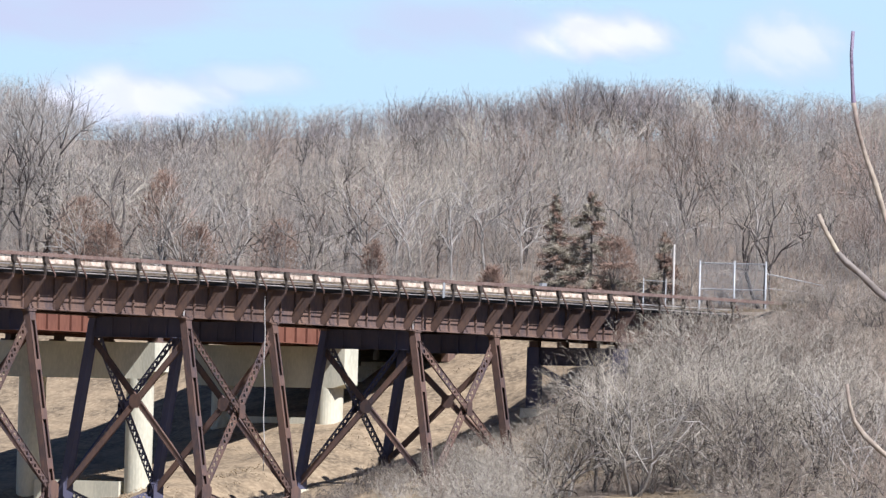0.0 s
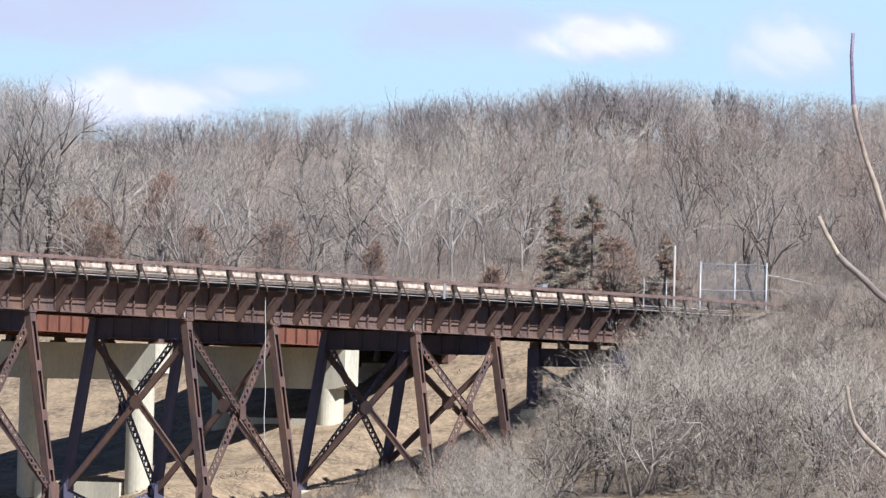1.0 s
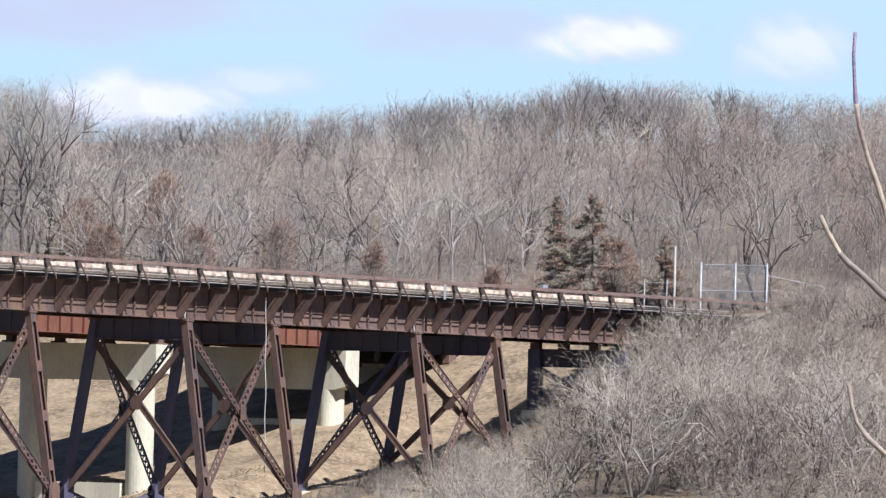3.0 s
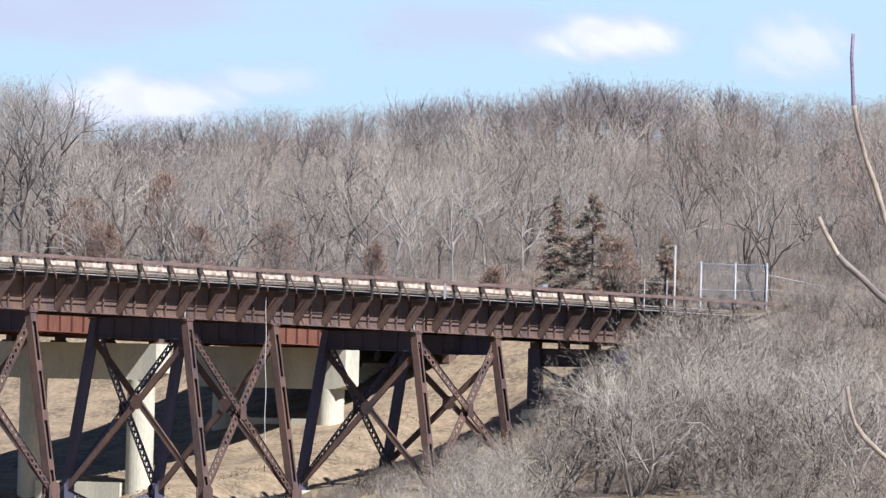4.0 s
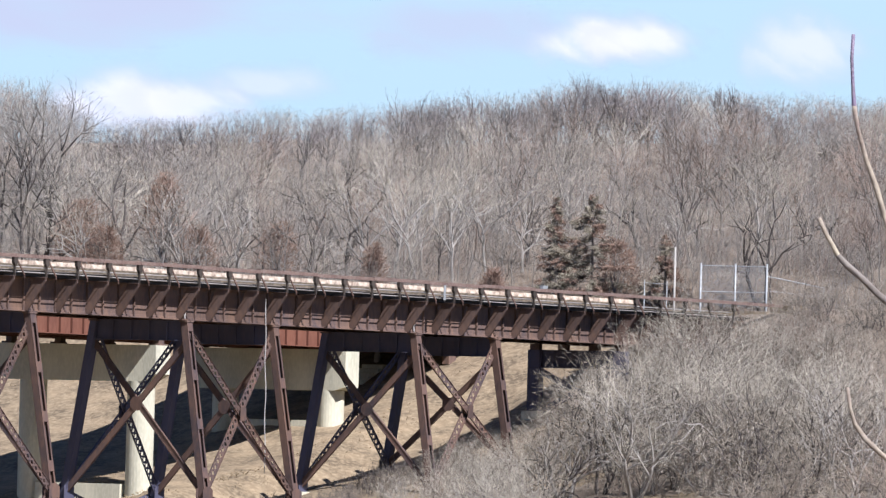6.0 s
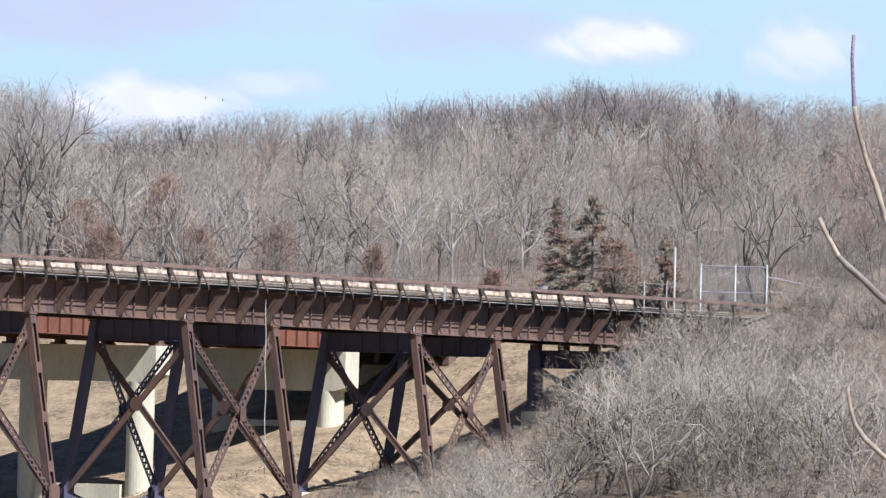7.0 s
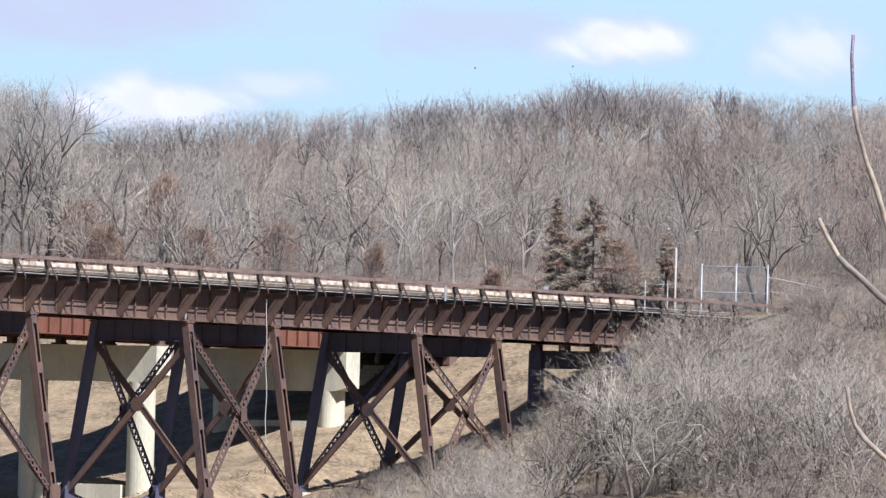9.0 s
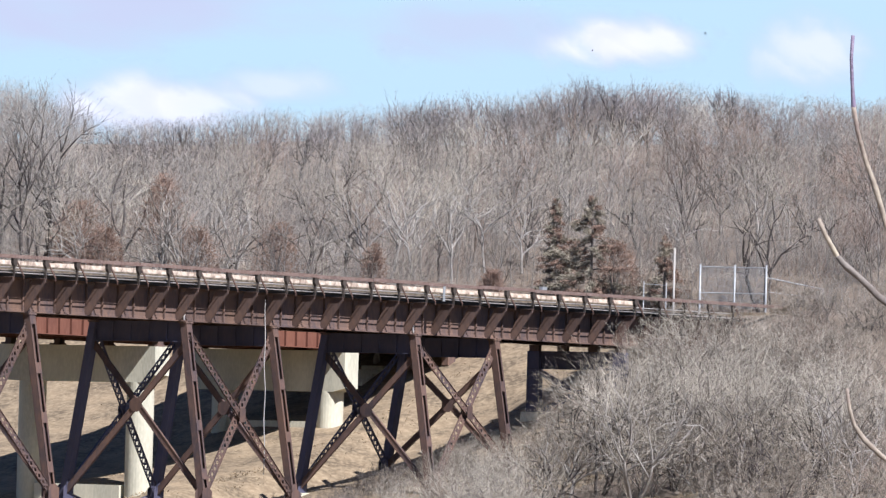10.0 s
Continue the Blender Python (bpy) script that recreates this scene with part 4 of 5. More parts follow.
for k, (px, py, y) in enumerate(((1075, 640, 474), (1010, 690, 473), (985, 735, 472), (1210, 600, 474), (1255, 640, 472), (1100, 556, 482), (1180, 545, 484), (1290, 590, 470),
                                 (1345, 600, 466), (1420, 580, 462), (1500, 560, 458), (1460, 590, 470), (1390, 575, 476), (1540, 570, 466), (1050, 600, 483), (1095, 580, 479), (1130, 560, 480))):
    dark = k % 3 != 1
    feature("tree", 120 + k, px_x(px, y), y, rise(px, py, y), 0.10, BARK_DARK if dark else BARK_PALE, TWIG if dark else TWIG_PALE,
            "open bare tree with dark crooked limbs on the bank" if dark else "open bare tree with pale crooked limbs on the bank",
            stems=3, clear=0.32, forks=(4, 4, 4, 4), angle=0.66, bend=0.42, lift=0.02, twig_r=0.0075, sprawl=0.5, decay=(0.48, 0.78), thin=(0.44, 0.6))
feature("tree", 80, px_x(1140, 471), 471, rise(1140, 570, 471), 0.13, BARK_PALE, TWIG_PALE, "bare pale tree with spreading crown on the bank", stems=4, clear=0.3, forks=(4, 4, 5, 5), angle=0.62, bend=0.34, lift=0.03, twig_r=0.008, sprawl=0.62, decay=(0.48, 0.8), thin=(0.46, 0.62))


def cedar(seed, height, wide, brown, label, x, y):
    """A ragged evergreen: whorls of drooping branches with many small sprays."""
    rng = random.Random(seed)
    wood, dark, dead = Shape(), Shape(), Shape()
    wood.tube([(0, 0, -0.3), (0.05, 0, height * 0.5), (0, 0.03, height)], [0.13, 0.09, 0.02], 6)
    z = 0.5
    while z < height * 0.98:
        k = 1 - z / height
        for j in range(4):
            turn = rng.uniform(0, 6.28)
            ln = (wide * k ** 0.9 + 0.15) * rng.uniform(0.5, 1.2)
            tip = Vector((math.cos(turn) * ln, math.sin(turn) * ln, z + ln * rng.uniform(-0.32, 0.10)))
            zz = max(0.2, z + rng.uniform(-0.25, 0.25))
            tip.z += zz - z
            base = Vector((0, 0, zz))
            wood.tube([base, base.lerp(tip, 0.5) + Vector((0, 0, 0.08)), tip], [0.03, 0.02, 0.008], 3)
            crown = dead if rng.random() < brown else dark
            for m in range(int(18 + 34 * ln)):
                p = base.lerp(tip, rng.uniform(0.25, 1.0)) + Vector((0, 0, rng.uniform(-0.15, 0.12)))
                d = Vector((rng.uniform(-1, 1), rng.uniform(-1, 1), rng.uniform(-0.7, 0.6))) * rng.uniform(0.14, 0.34)
                spike(crown, p, p + d * 1.3, rng.uniform(0.022, 0.044))
        z += rng.uniform(0.2, 0.4)
    s, c = plan_of(x, y)
    ob = thing("cedar_tree", label, "tree", Matrix.Translation(at(s, c, ground_z(s, c) - 0.1)), "cedars behind the trestle")
    part("trunk", wood.mesh("trunk", BARK), ob)
    part("crown", dark.mesh("crown", CEDAR), ob)
    if dead.v:
        part("browned_sprays", dead.mesh("browned_sprays", CEDAR_BROWN), ob)


def rusty_shrub(seed, px, py, y, wide, label):
    """A dense rounded shrub that holds its rusty dead leaves."""
    rng = random.Random(seed)
    wood, crown = Shape(), Shape()
    h = rise(px, py, y)
    low = max(0.2, h - 4.6)
    for i in range(9):
        a = Vector((0, 0, rng.uniform(0, 0.4) * h - 0.2))
        t = rng.uniform(0, 6.28)
        wood.tube([a, a + Vector((math.cos(t) * wide * 0.3, math.sin(t) * wide * 0.3, h * 0.35)), Vector((math.cos(t) * wide * 0.6, math.sin(t) * wide * 0.6, h * rng.uniform(0.75, 0.98)))], [0.06, 0.035, 0.01], 4)
    lobes = [(rng.uniform(0, 6.28), rng.uniform(0.6, 1.15)) for i in range(7)]
    for i in range(2300):
        k = rng.random() ** 0.9
        turn, reach = rng.choice(lobes)
        r = 1.25 * wide * reach * math.sqrt(max(0.02, 1 - (2 * k - 0.85) ** 2 / 1.5)) * math.sqrt(rng.random()) * (1.05 - 0.4 * k)
        t = turn + rng.gauss(0, 0.45)
        p = Vector((math.cos(t) * r, math.sin(t) * r, low + (h - low) * (k * 0.96 if k < 0.7 else 0.67 + (k - 0.7) * reach)))
        d = Vector((math.cos(t) * 0.5 + rng.uniform(-0.6, 0.6), math.sin(t) * 0.5 + rng.uniform(-0.6, 0.6), rng.uniform(0.0, 0.9)))
        spike(crown, p, p + d * rng.uniform(0.2, 0.6), rng.uniform(0.012, 0.03))
    s, c = plan_of(px_x(px, y), y)
    ob = thing("shrub", label, "shrub", Matrix.Translation(at(s, c, ground_z(s, c) - 0.1)), "rusty shrubs at the foot of the wood")
    part("trunk", wood.mesh("trunk", BARK), ob)
    part("crown", crown.mesh("crown", CEDAR_BROWN), ob)


cedar(81, rise(1048, 338, 553), 4.8, 0.35, "ragged dark evergreen cedar behind the trestle", px_x(1048, 553), 553)
cedar(83, rise(1178, 412, 551), 2.1, 0.65, "small ragged browned cedar beside the pole", px_x(1178, 551), 551)
cedar(82, rise(985, 345, 553), 2.1, 0.5, "slim browned evergreen cedar behind the trestle", px_x(985, 553), 553)
for seed, px, py, y, wide in ((84, 1090, 420, 553, 1.6), (85, 345, 392, 545, 2.0), (86, 150, 345, 548, 2.2), (87, 490, 388, 545, 1.6), (88, 295, 300, 550, 1.7),
                              (93, 660, 425, 545, 1.0), (94, 875, 470, 549, 1.1), (95, 185, 388, 545, 1.6)):
    rusty_shrub(seed, px, py, y, wide, "rounded shrub with rusty-brown dead leaves below the wood")


# ---- undergrowth: slim saplings too many to count ----
def saplings(name, n, spots, low, high, material, label, seed, tilt=0.95):
    rng = random.Random(seed)
    sh = Shape()
    for i in range(n):
        s, c = spots(rng)
        if s is None:
            continue
        p = at(s, c, ground_z(s, c) - 0.1)
        h = rng.uniform(low, high) * rng.uniform(0.6, 1)
        w = spread(Vector((0, 0, 1)), rng.uniform(0, tilt), rng.uniform(0, 6.28))
        q = p + w * h
        spike(sh, p, q, 0.009 + 0.0024 * h)
        for k in range(5):
            u = p.lerp(q, rng.uniform(0.25, 0.9))
            spike(sh, u, u + spread(w, rng.uniform(0.3, 0.7), rng.uniform(0, 6.28)) * h * rng.uniform(0.2, 0.5), 0.009)
    ob = new(name, sh.mesh(name, material))
    tagged(ob, label, "undergrowth", kind="stuff")


def in_wood(rng):
    y = 505 + 160 * rng.random() ** 1.2
    x = rng.uniform(-1, 1) * (0.0543 * y + 3)
    s, c = plan_of(x, y)
    if s < 33 or s < 40 and c > -4 or s >= 40 and cleared(s, c):
        return None, None
    if headroom(x, y, s, c, 30) < 5.0:
        return None, None
    return s, c


def on_bank(rng):
    y = rng.uniform(440, 515)
    x = rng.uniform(-0.012, 0.058) * y
    s, c = plan_of(x, y)
    if c > -3.4 and (s < -6 or s > 22 or c > 3.5) and s < 42 or bank_room(x, y, s, c) < rng.uniform(0.5, 2.6) or glade(x, y) and rng.random() < 0.85:
        return None, None
    return s, c


def on_pale_bank(rng):
    s, c = on_bank(rng)
    if s is not None:
        p = at(s, c)
        if p.x / p.y > 0.036:
            return None, None
    return s, c


def foot_of_wood(rng):
    y = rng.uniform(538, 572)
    x = rng.uniform(-1, 1) * (0.0543 * y + 3)
    s, c = plan_of(x, y)
    if cleared(s, c) or s > (76 if -4 < c < 36 else 58):
        return None, None
    return s, c


saplings("undergrowth", 4500, foot_of_wood, 1.2, 4.2, TWIG_GREY, "grey-brown brush at the foot of the wood", 36)
saplings("undergrowth", 2000, foot_of_wood, 1.2, 3.6, TWIG_PALE, "pale brush at the foot of the wood", 37)
saplings("undergrowth", 2500, foot_of_wood, 1.0, 3.0, TWIG_RED, "reddish brush at the foot of the wood", 38)


def front_of_wood(rng):
    y = rng.uniform(540, 610)
    x = rng.uniform(-0.02, 0.0543) * y
    s, c = plan_of(x, y)
    return (None, None) if cleared(s, c) else (s, c)


saplings("undergrowth", 4500, front_of_wood, 0.8, 3.0, TWIG_GREY, "grey-brown saplings along the front of the wood", 51, 1.1)
saplings("undergrowth", 1500, front_of_wood, 0.6, 2.4, TWIG_RED, "reddish saplings along the front of the wood", 52, 1.1)
saplings("undergrowth", 3500, in_wood, 1.5, 4.5, TWIG_GREY, "grey-brown saplings and undergrowth of the wood", 31)
saplings("undergrowth", 1500, in_wood, 1.5, 5.5, TWIG_PALE, "pale saplings among the undergrowth of the wood", 32)
saplings("undergrowth", 2000, in_wood, 1.5, 4.0, TWIG_RED, "reddish saplings among the undergrowth of the wood", 33)
saplings("undergrowth", 3500, on_bank, 0.4, 1.3, TWIG, "tangled grey stems on the near bank", 34, 1.25)
saplings("undergrowth", 2500, on_pale_bank, 0.4, 1.3, TWIG_PALE, "pale tangled stems on the near bank", 35, 1.25)


def by_tower_foot(rng):
    s, c = rng.uniform(-9, 6), rng.uniform(1.5, 8.0)
    p = at(s, c)
    if bank_room(p.x, p.y, s, c) < rng.uniform(0.1, 0.5):
        return None, None
    return s, c


saplings("undergrowth", 2600, by_tower_foot, 0.35, 1.3, BARK, "dark tangled brush round the foot of the trestle tower", 39, 1.1)


# ---- the far wood: crowns of fine upright twigs ----
def far_wood(n, material, label, seed, bank=False):
    rng = random.Random(seed)
    sh = Shape()
    made = 0
    while made < n:
        y = 505 + 220 * rng.random() ** 0.85
        x = rng.uniform(-1, 1) * (0.0543 * y + 4)
        if bank:
            y = rng.uniform(444, 516)
            x = rng.uniform(-0.008, 0.036 if material == TWIG_PALE else 0.058) * y
        s, c = plan_of(x, y)
        if bank and (c > -3.8 and s < 42 or glade(x, y)):
            continue
        if not bank and y < 535 and (c > -3.5 or s < 30):
            continue
        if not bank and y >= 535 and cleared(s, c):
            continue
        h = min(rng.uniform(5.0, 9.0) * (0.6 if y < 535 else 1.0), headroom(x, y, s, c, (22 if y < 630 else 2) + 34 * rng.random() ** 1.6))
        if bank:
            h = min(rng.uniform(2.2, 4.8), bank_room(x, y, s, c))
        if h < (1.0 if bank else 1.0 if y > 640 else 1.4 if y > 610 else 2.5):
            continue
        made += 1
        p = at(s, c, ground_z(s, c) - 0.1)
        k = 0.5 if bank else 0.3
        lean = Vector((rng.uniform(-k, k), rng.uniform(-k, k), 1)).normalized()
        top = p + lean * h
        spike(sh, p, top, 0.012 + 0.004 * h)
        wide = h * rng.uniform(0.22, 0.36)
        for i in range(7):
            a = p.lerp(top, rng.uniform(0.2, 0.75))
            spike(sh, a, a + (spread(lean, rng.uniform(0.4, 1.0), rng.uniform(0, 6.28))) * h * rng.uniform(0.15, 0.35), 0.016)
        for i in range(int((10 if bank else 15) * h)):
            k = rng.uniform(0.15, 1.0) ** 1.3
            r = wide * math.sqrt(max(0.0, 1 - ((k - 0.6) / 0.42) ** 2)) * math.sqrt(rng.random())
            t = rng.uniform(0, 6.28)
            a = p.lerp(top, k * 0.92) + Vector((math.cos(t) * r, math.sin(t) * r, 0))
            d = (lean * rng.uniform(-0.1, 0.9) + Vector((math.cos(t), math.sin(t), 0)) * rng.uniform(-0.4, 1.0) + Vector((rng.uniform(-0.6, 0.6), rng.uniform(-0.6, 0.6), 0)))
            spike(sh, a, a + d * rng.uniform(0.25, 0.75), rng.uniform(0.007, 0.013))
    ob = new("woodland", sh.mesh("woodland", material))
    tagged(ob, label, "woodland", kind="stuff")


far_wood(1150, TWIG_GREY, "grey-brown bare woodland covering the hillside", 41)
far_wood(400, TWIG_PALE, "pale grey bare woodland on the hillside", 42)
far_wood(300, TWIG_RED, "reddish bare woodland on the hillside", 43)
far_wood(120, TWIG, "tangled grey-brown thicket on the near bank", 44, True)
far_wood(90, TWIG_PALE, "tangled pale thicket on the near bank", 45, True)
far_wood(60, TWIG_RED, "tangled reddish thicket on the near bank", 46, True)


# ---- dry grass ----
def build_grass():
    rng = random.Random(21)
    sh = Shape()
    for i in range(50000):
        s, c = rng.uniform(-20, 44), rng.uniform(-12, 62)
        if s > 20 and c < 0 or s > 33 and c < 2 or noise.noise(Vector((s * 0.2, c * 0.2, 1.0))) < -0.25:
            continue
        p = at(s, c, ground_z(s, c) - 0.08)
        for k in range(2):
            h = rng.uniform(0.10, 0.24)
            d = Vector((rng.uniform(-1, 1), rng.uniform(-1, 1), 0.6)) * h
            a = Vector((rng.uniform(-1, 1), rng.uniform(-1, 1), 0)) * 0.05
            n = len(sh.v)
            sh.v += [tuple(p - a), tuple(p + a), tuple(p + d)]
            sh.f += [(n, n + 1, n + 2)]
    ob = new("grass", sh.mesh("grass", STRAW))
    tagged(ob, "dry straw-coloured grass tufts on the slope", "grass", kind="stuff")


build_grass()


# ---- sky: a glowing backdrop sheet and drifting clouds far off ----
def cloud_material(name, white, shade, cover, seed, whole):
    m = bpy.data.materials.new(name)
    m.use_nodes = True
    n, l = m.node_tree.nodes, m.node_tree.links
    n.remove(n["Principled BSDF"])
    out = n["Material Output"]
    co = n.new("ShaderNodeTexCoord")
    mp = n.new("ShaderNodeMapping")
    mp.inputs["Location"].default_value = (seed, seed * 0.7, 0)
    mp.inputs["Scale"].default_value = (0.6, 1.0, 2.0)
    tx = n.new("ShaderNodeTexNoise")
    tx.inputs["Scale"].default_value, tx.inputs["Detail"].default_value, tx.inputs["Roughness"].default_value = 0.012, 5, 0.5
    l.new(co.outputs["Object"], mp.inputs[0])
    l.new(mp.outputs[0], tx.inputs["Vector"])
    # soft edge from the sheet's own bounds
    sub = n.new("ShaderNodeVectorMath")
    sub.operation, sub.inputs[1].default_value = "SUBTRACT", (0.5, 0.5, 0.5)
    l.new(co.outputs["Generated"], sub.inputs[0])
    flat = n.new("ShaderNodeVectorMath")
    flat.operation, flat.inputs[1].default_value = "MULTIPLY", (2, 0, 2)
    l.new(sub.outputs[0], flat.inputs[0])
    ln = n.new("ShaderNodeVectorMath")
    ln.operation = "LENGTH"
    l.new(flat.outputs[0], ln.inputs[0])
    edge = n.new("ShaderNodeMath")
    edge.operation = "MULTIPLY_ADD"
    l.new(ln.outputs["Value"], edge.inputs[0])
    edge.inputs[1].default_value, edge.inputs[2].default_value = -0.75, whole
    add = n.new("ShaderNodeMath")
    add.operation = "ADD"
    l.new(edge.outputs[0], add.inputs[0])
    l.new(tx.outputs["Fac"], add.inputs[1])
    mr = n.new("ShaderNodeMapRange")
    mr.interpolation_type = "SMOOTHSTEP"
    mr.inputs["From Min"].default_value, mr.inputs["From Max"].default_value = 0.3, 0.75
    mr.inputs["To Max"].default_value = cover
    l.new(add.outputs[0], mr.inputs["Value"])
    ramp = n.new("ShaderNodeMix")
    ramp.data_type = "RGBA"
    ramp.inputs["A"].default_value, ramp.inputs["B"].default_value = (*shade, 1), (*white, 1)
    l.new(mr.outputs[0], ramp.inputs["Factor"])
    em, tr, mx = n.new("ShaderNodeEmission"), n.new("ShaderNodeBsdfTransparent"), n.new("ShaderNodeMixShader")
    l.new(ramp.outputs["Result"], em.inputs["Color"])
    l.new(mr.outputs[0], mx.inputs[0])
    l.new(tr.outputs[0], mx.inputs[1])
    l.new(em.outputs[0], mx.inputs[2])
    l.new(mx.outputs[0], out.inputs["Surface"])
    return m


FAR = 4200.0
CLOUDS = []


def build_cloud(px, py, wide, high, white, shade, cover, seed, whole=0.40):
    """A soft glowing sheet far off, for the clouds and the sky backdrop; its place is given by the angles at which it
    stands.
    """
    k = FAR / FOCAL
    rx, ry = px - 784, 441 - py
    roll = radians(ROLL)
    u, v = rx * math.cos(roll) - ry * math.sin(roll), rx * math.sin(roll) + ry * math.cos(roll)
    w, h = wide * k / 2, high * k / 2
    nx, nz = 24, 10
    vs = [((i / nx * 2 - 1) * w, 14 * math.sin(i * 0.9 + j * 0.7 + seed), (j / nz * 2 - 1) * h) for j in range(nz + 1) for i in range(nx + 1)]
    fs = [(j * (nx + 1) + i, j * (nx + 1) + i + 1, (j + 1) * (nx + 1) + i + 1, (j + 1) * (nx + 1) + i) for j in range(nz) for i in range(nx)]
    ob = new("cloud", mesh_of("cloud", vs, fs, cloud_material("cloud", white, shade, cover, seed, whole)))
    ob.visible_shadow = False
    tagged(ob, "soft glowing sheet of cloud and pale sky colour low in the sky", "cloud", "clouds")
    CLOUDS.append((ob, pose(u * k, FAR - 40 * len(CLOUDS), v * k + FAR * math.tan(radians(PITCH)), 0, -ROLL, 0)))


WHITE, LILAC, SKY_GLOW = (0.522, 0.487, 0.470), (0.322, 0.324, 0.362), (0.302, 0.381, 0.388)
# added backdrop: its glow sets the visible sky's brightness across the whole view
build_cloud(784, 60, 3200, 900, SKY_GLOW, SKY_GLOW, 0.97, 50, 1.2)
build_cloud(1060, 66, 420, 140, WHITE, LILAC, 0.95, 3)
build_cloud(1130, 80, 400, 130, WHITE, LILAC, 0.9, 14)
build_cloud(230, 185, 460, 180, WHITE, LILAC, 0.9, 8)
build_cloud(340, 200, 460, 150, WHITE, LILAC, 0.85, 11)
build_cloud(230, 20, 1200, 270, LILAC, LILAC, 0.95, 15)
build_cloud(1390, 120, 420, 200, WHITE, LILAC, 0.75, 21)
build_cloud(820, 95, 700, 170, LILAC, LILAC, 0.75, 27)
build_cloud(900, -10, 1400, 140, LILAC, LILAC, 0.8, 33)
build_cloud(500, 205, 420, 120, WHITE, LILAC, 0.6, 39)


# ---- two birds that cross the sky ----
def build_bird():
    ob = thing("bird", "small dark bird flying over the wood", "bird", Matrix(), "birds in flight")
    body = Shape().tube([(-0.26, 0, 0.0), (-0.14, 0, 0.0), (0.02, 0, 0.02), (0.14, 0, 0.03), (0.24, 0, 0.04), (0.30, 0, 0.03)], [0.015, 0.045, 0.075, 0.06, 0.035, 0.004], 8)
    part("body", body.mesh("body", BARK_DARK, True), ob)
    wings = []
    for k in (-1, 1):
        w = Shape().prism([(-0.10, 0.0), (0.10, 0.0), (0.09, k * 0.22), (0.0, k * 0.46), (-0.06, k * 0.44), (-0.10, k * 0.2)], 2, -0.008, 0.008)
        wings.append(part("wing", w.mesh("wing", BARK_DARK), ob, Matrix.Translation((0.03, k * 0.04, 0.04))))
    ob.scale = (0.7, 0.7, 0.7)
    return ob, wings


BIRDS = [build_bird(), build_bird()]


# ---- the sapling close to the camera ----
def build_sapling():
    near = 14.0
    k = near / FOCAL

    def spot(px, py, dy=0.0):
        rx, ry = px - 784, 441 - py
        roll = radians(ROLL)
        u, v = rx * math.cos(roll) - ry * math.sin(roll), rx * math.sin(roll) + ry * math.cos(roll)
        return Vector((u * k, near + dy, v * k + near * math.tan(radians(PITCH))))
    ob = thing("sapling", "slender bare sapling with pale buff twigs", "sapling", Matrix.Translation((1.1, near, -1.75)))
    base = Vector((1.1, near, -1.75))
    stem = [Vector((0, 0, -0.1)), Vector((0.02, 0.02, 0.7)), Vector((-0.03, 0.0, 1.5)), Vector((-0.08, 0.03, 2.1)), Vector((-0.14, 0, 2.7))]
    part("stem", Shape().tube(stem, [0.022, 0.019, 0.015, 0.011, 0.006], 8).mesh("stem", SAPLING, True), ob)
    for ways, r, cut, tone in (([(1512, 58), (1509, 100), (1511, 150), (1513, 185), (1519, 225), (1534, 280), (1552, 330), (1572, 400), (1640, 560), (1800, 800)], 0.0036, 3, (SAPLING_DARK, SAPLING)),
                               ([(1450, 383), (1462, 410), (1484, 450), (1500, 468), (1526, 490), (1556, 520), (1590, 545), (1680, 640), (1800, 900)], 0.0050, 2, (SAPLING, PLANK)),
                               ([(1500, 683), (1505, 720), (1514, 750), (1532, 775), (1558, 800), (1590, 825), (1680, 900), (1800, 1050)], 0.0040, 3, (SAPLING, SAPLING))):
        pts = [spot(a, b) - base for a, b in ways]
        n = len(pts)
        rad = [r * (0.75 + 0.75 * i / (n - 1)) * (1.0 + (0.22 if i % 3 == 0 else 0)) for i in range(n)]
        twig = part("twig", Shape().tube(pts[cut:][::-1], rad[cut:][::-1], 8, False).mesh("twig", tone[1], True), ob)
        part("tip", Shape().tube(pts[:cut + 1][::-1], rad[:cut + 1][::-1], 8, False).mesh("tip", tone[0], True), twig)
    return ob


SAPLING_OB = build_sapling()


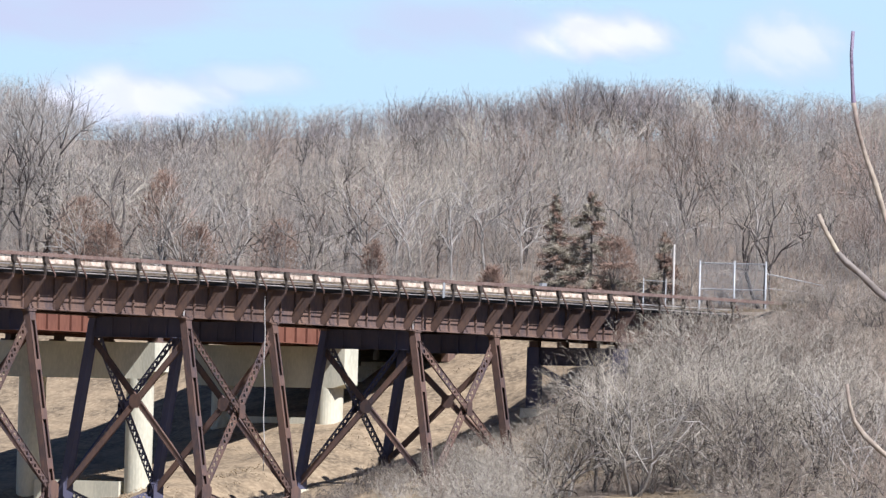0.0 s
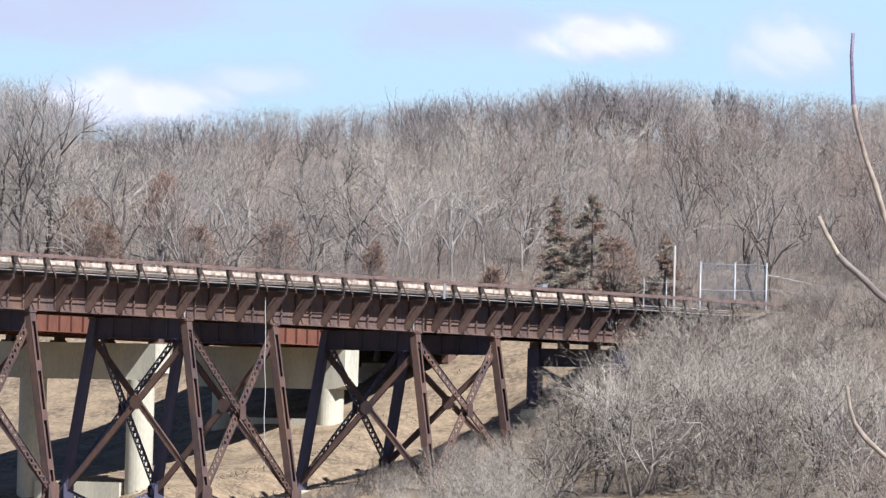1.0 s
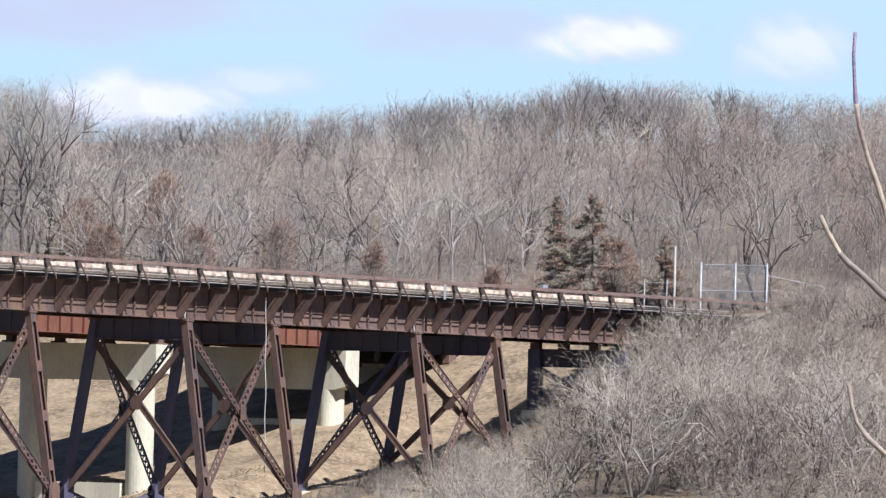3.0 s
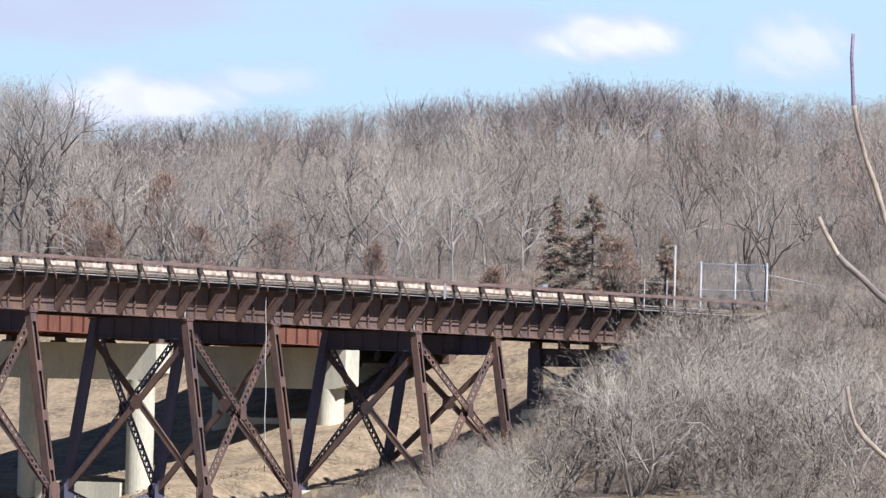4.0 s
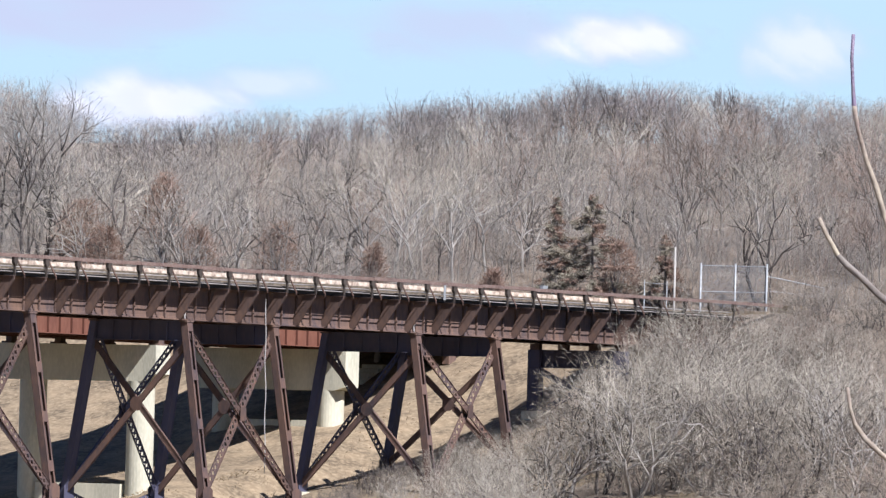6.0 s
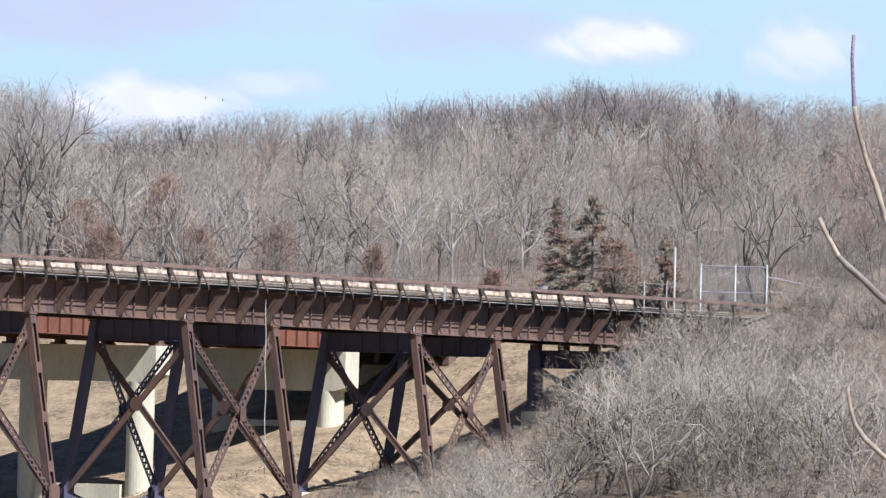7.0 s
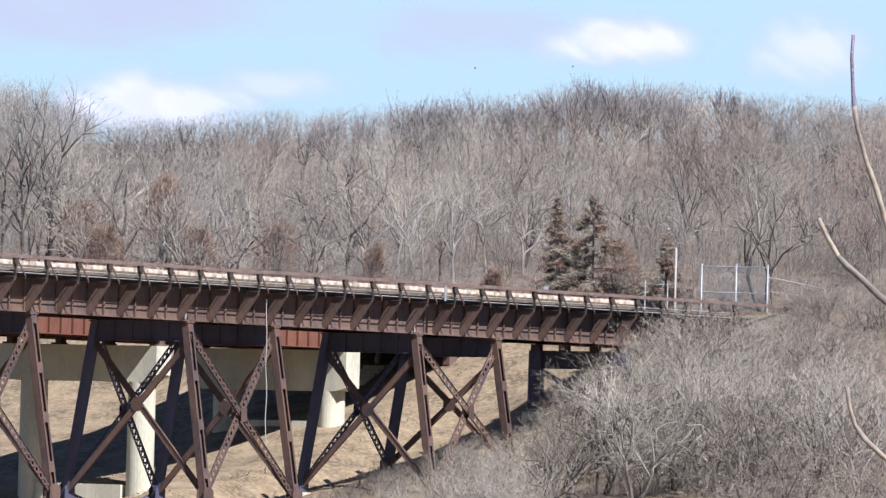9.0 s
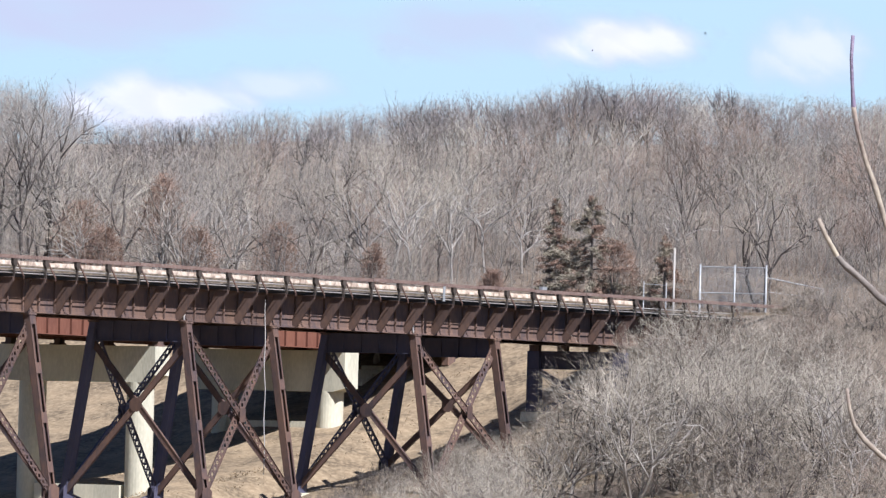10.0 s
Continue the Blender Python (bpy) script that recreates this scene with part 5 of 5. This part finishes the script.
def motions():
    for ob, m in CLOUDS:
        k = FAR / FOCAL
        walk(ob, [(t, Matrix.Translation((4.0 * (t - 5) * k, 0, -0.25 * (t - 5) * k)) @ m) for t in (0.0, 2.5, 5.0, 7.5, 10.0)])
    far = 1300.0
    ways = [[(0, -2000, 260), (5.5, -60, 195), (6.8, 338, 178), (7.2, 456, 171), (7.5, 562, 168), (7.8, 662, 165), (8.0, 730, 158), (8.6, 900, 132), (9.4, 1118, 94), (9.8, 1205, 68), (10.0, 1250, 55)],
            [(0, -2000, 250), (5.5, -40, 190), (6.8, 320, 175), (7.2, 410, 165), (7.5, 490, 157), (7.8, 573, 158), (8.0, 633, 155), (8.6, 770, 135), (9.2, 880, 108), (9.5, 951, 95), (10.0, 1050, 85)]]
    roll = radians(ROLL)
    for (ob, wings), way, beat in zip(BIRDS, ways, (0.0, 0.7)):
        rows = []
        for t, px, py in way:
            rx, ry = px - 784, 441 - py
            u, v = rx * math.cos(roll) - ry * math.sin(roll), rx * math.sin(roll) + ry * math.cos(roll)
            rows.append((t, pose(u * far / FOCAL, far, v * far / FOCAL + far * math.tan(radians(PITCH)), 0, -8, 10)))
        walk(ob, rows)
        for wing, k in zip(wings, (-1, 1)):
            walk(wing, [(i * 0.1, pose(0.03, k * 0.04, 0.04, k * (10 + 34 * math.sin(i * 1.9 + beat)), 0, 0)) for i in range(101)])
    q = 14.0 / FOCAL
    base = SAPLING_OB.matrix_world.copy()
    sway = [(0, 0.6, -1.0), (0.5, 1.1, -0.6), (1.0, -0.2, 0.2), (1.5, 6.5, -6.5), (2.0, 3.8, -2.6), (2.5, 4.6, -4.4), (3.2, 1.5, -1.0), (4.0, -0.8, 1.5), (4.5, 0.3, 0.3),
            (5.0, 0, 0), (5.5, -0.6, -0.5), (6.2, 0, 0), (7.0, 0.3, -0.2), (7.5, -5.2, 4.6), (8.0, -0.2, -0.9), (8.5, -4.6, 3.9), (9.0, -1.8, -0.3), (9.5, -4.4, 3.5), (10.0, 0, 0)]
    walk(SAPLING_OB, [(t, Matrix.Translation((dx * q, 0, -dy * q)) @ base) for t, dx, dy in sway])


motions()
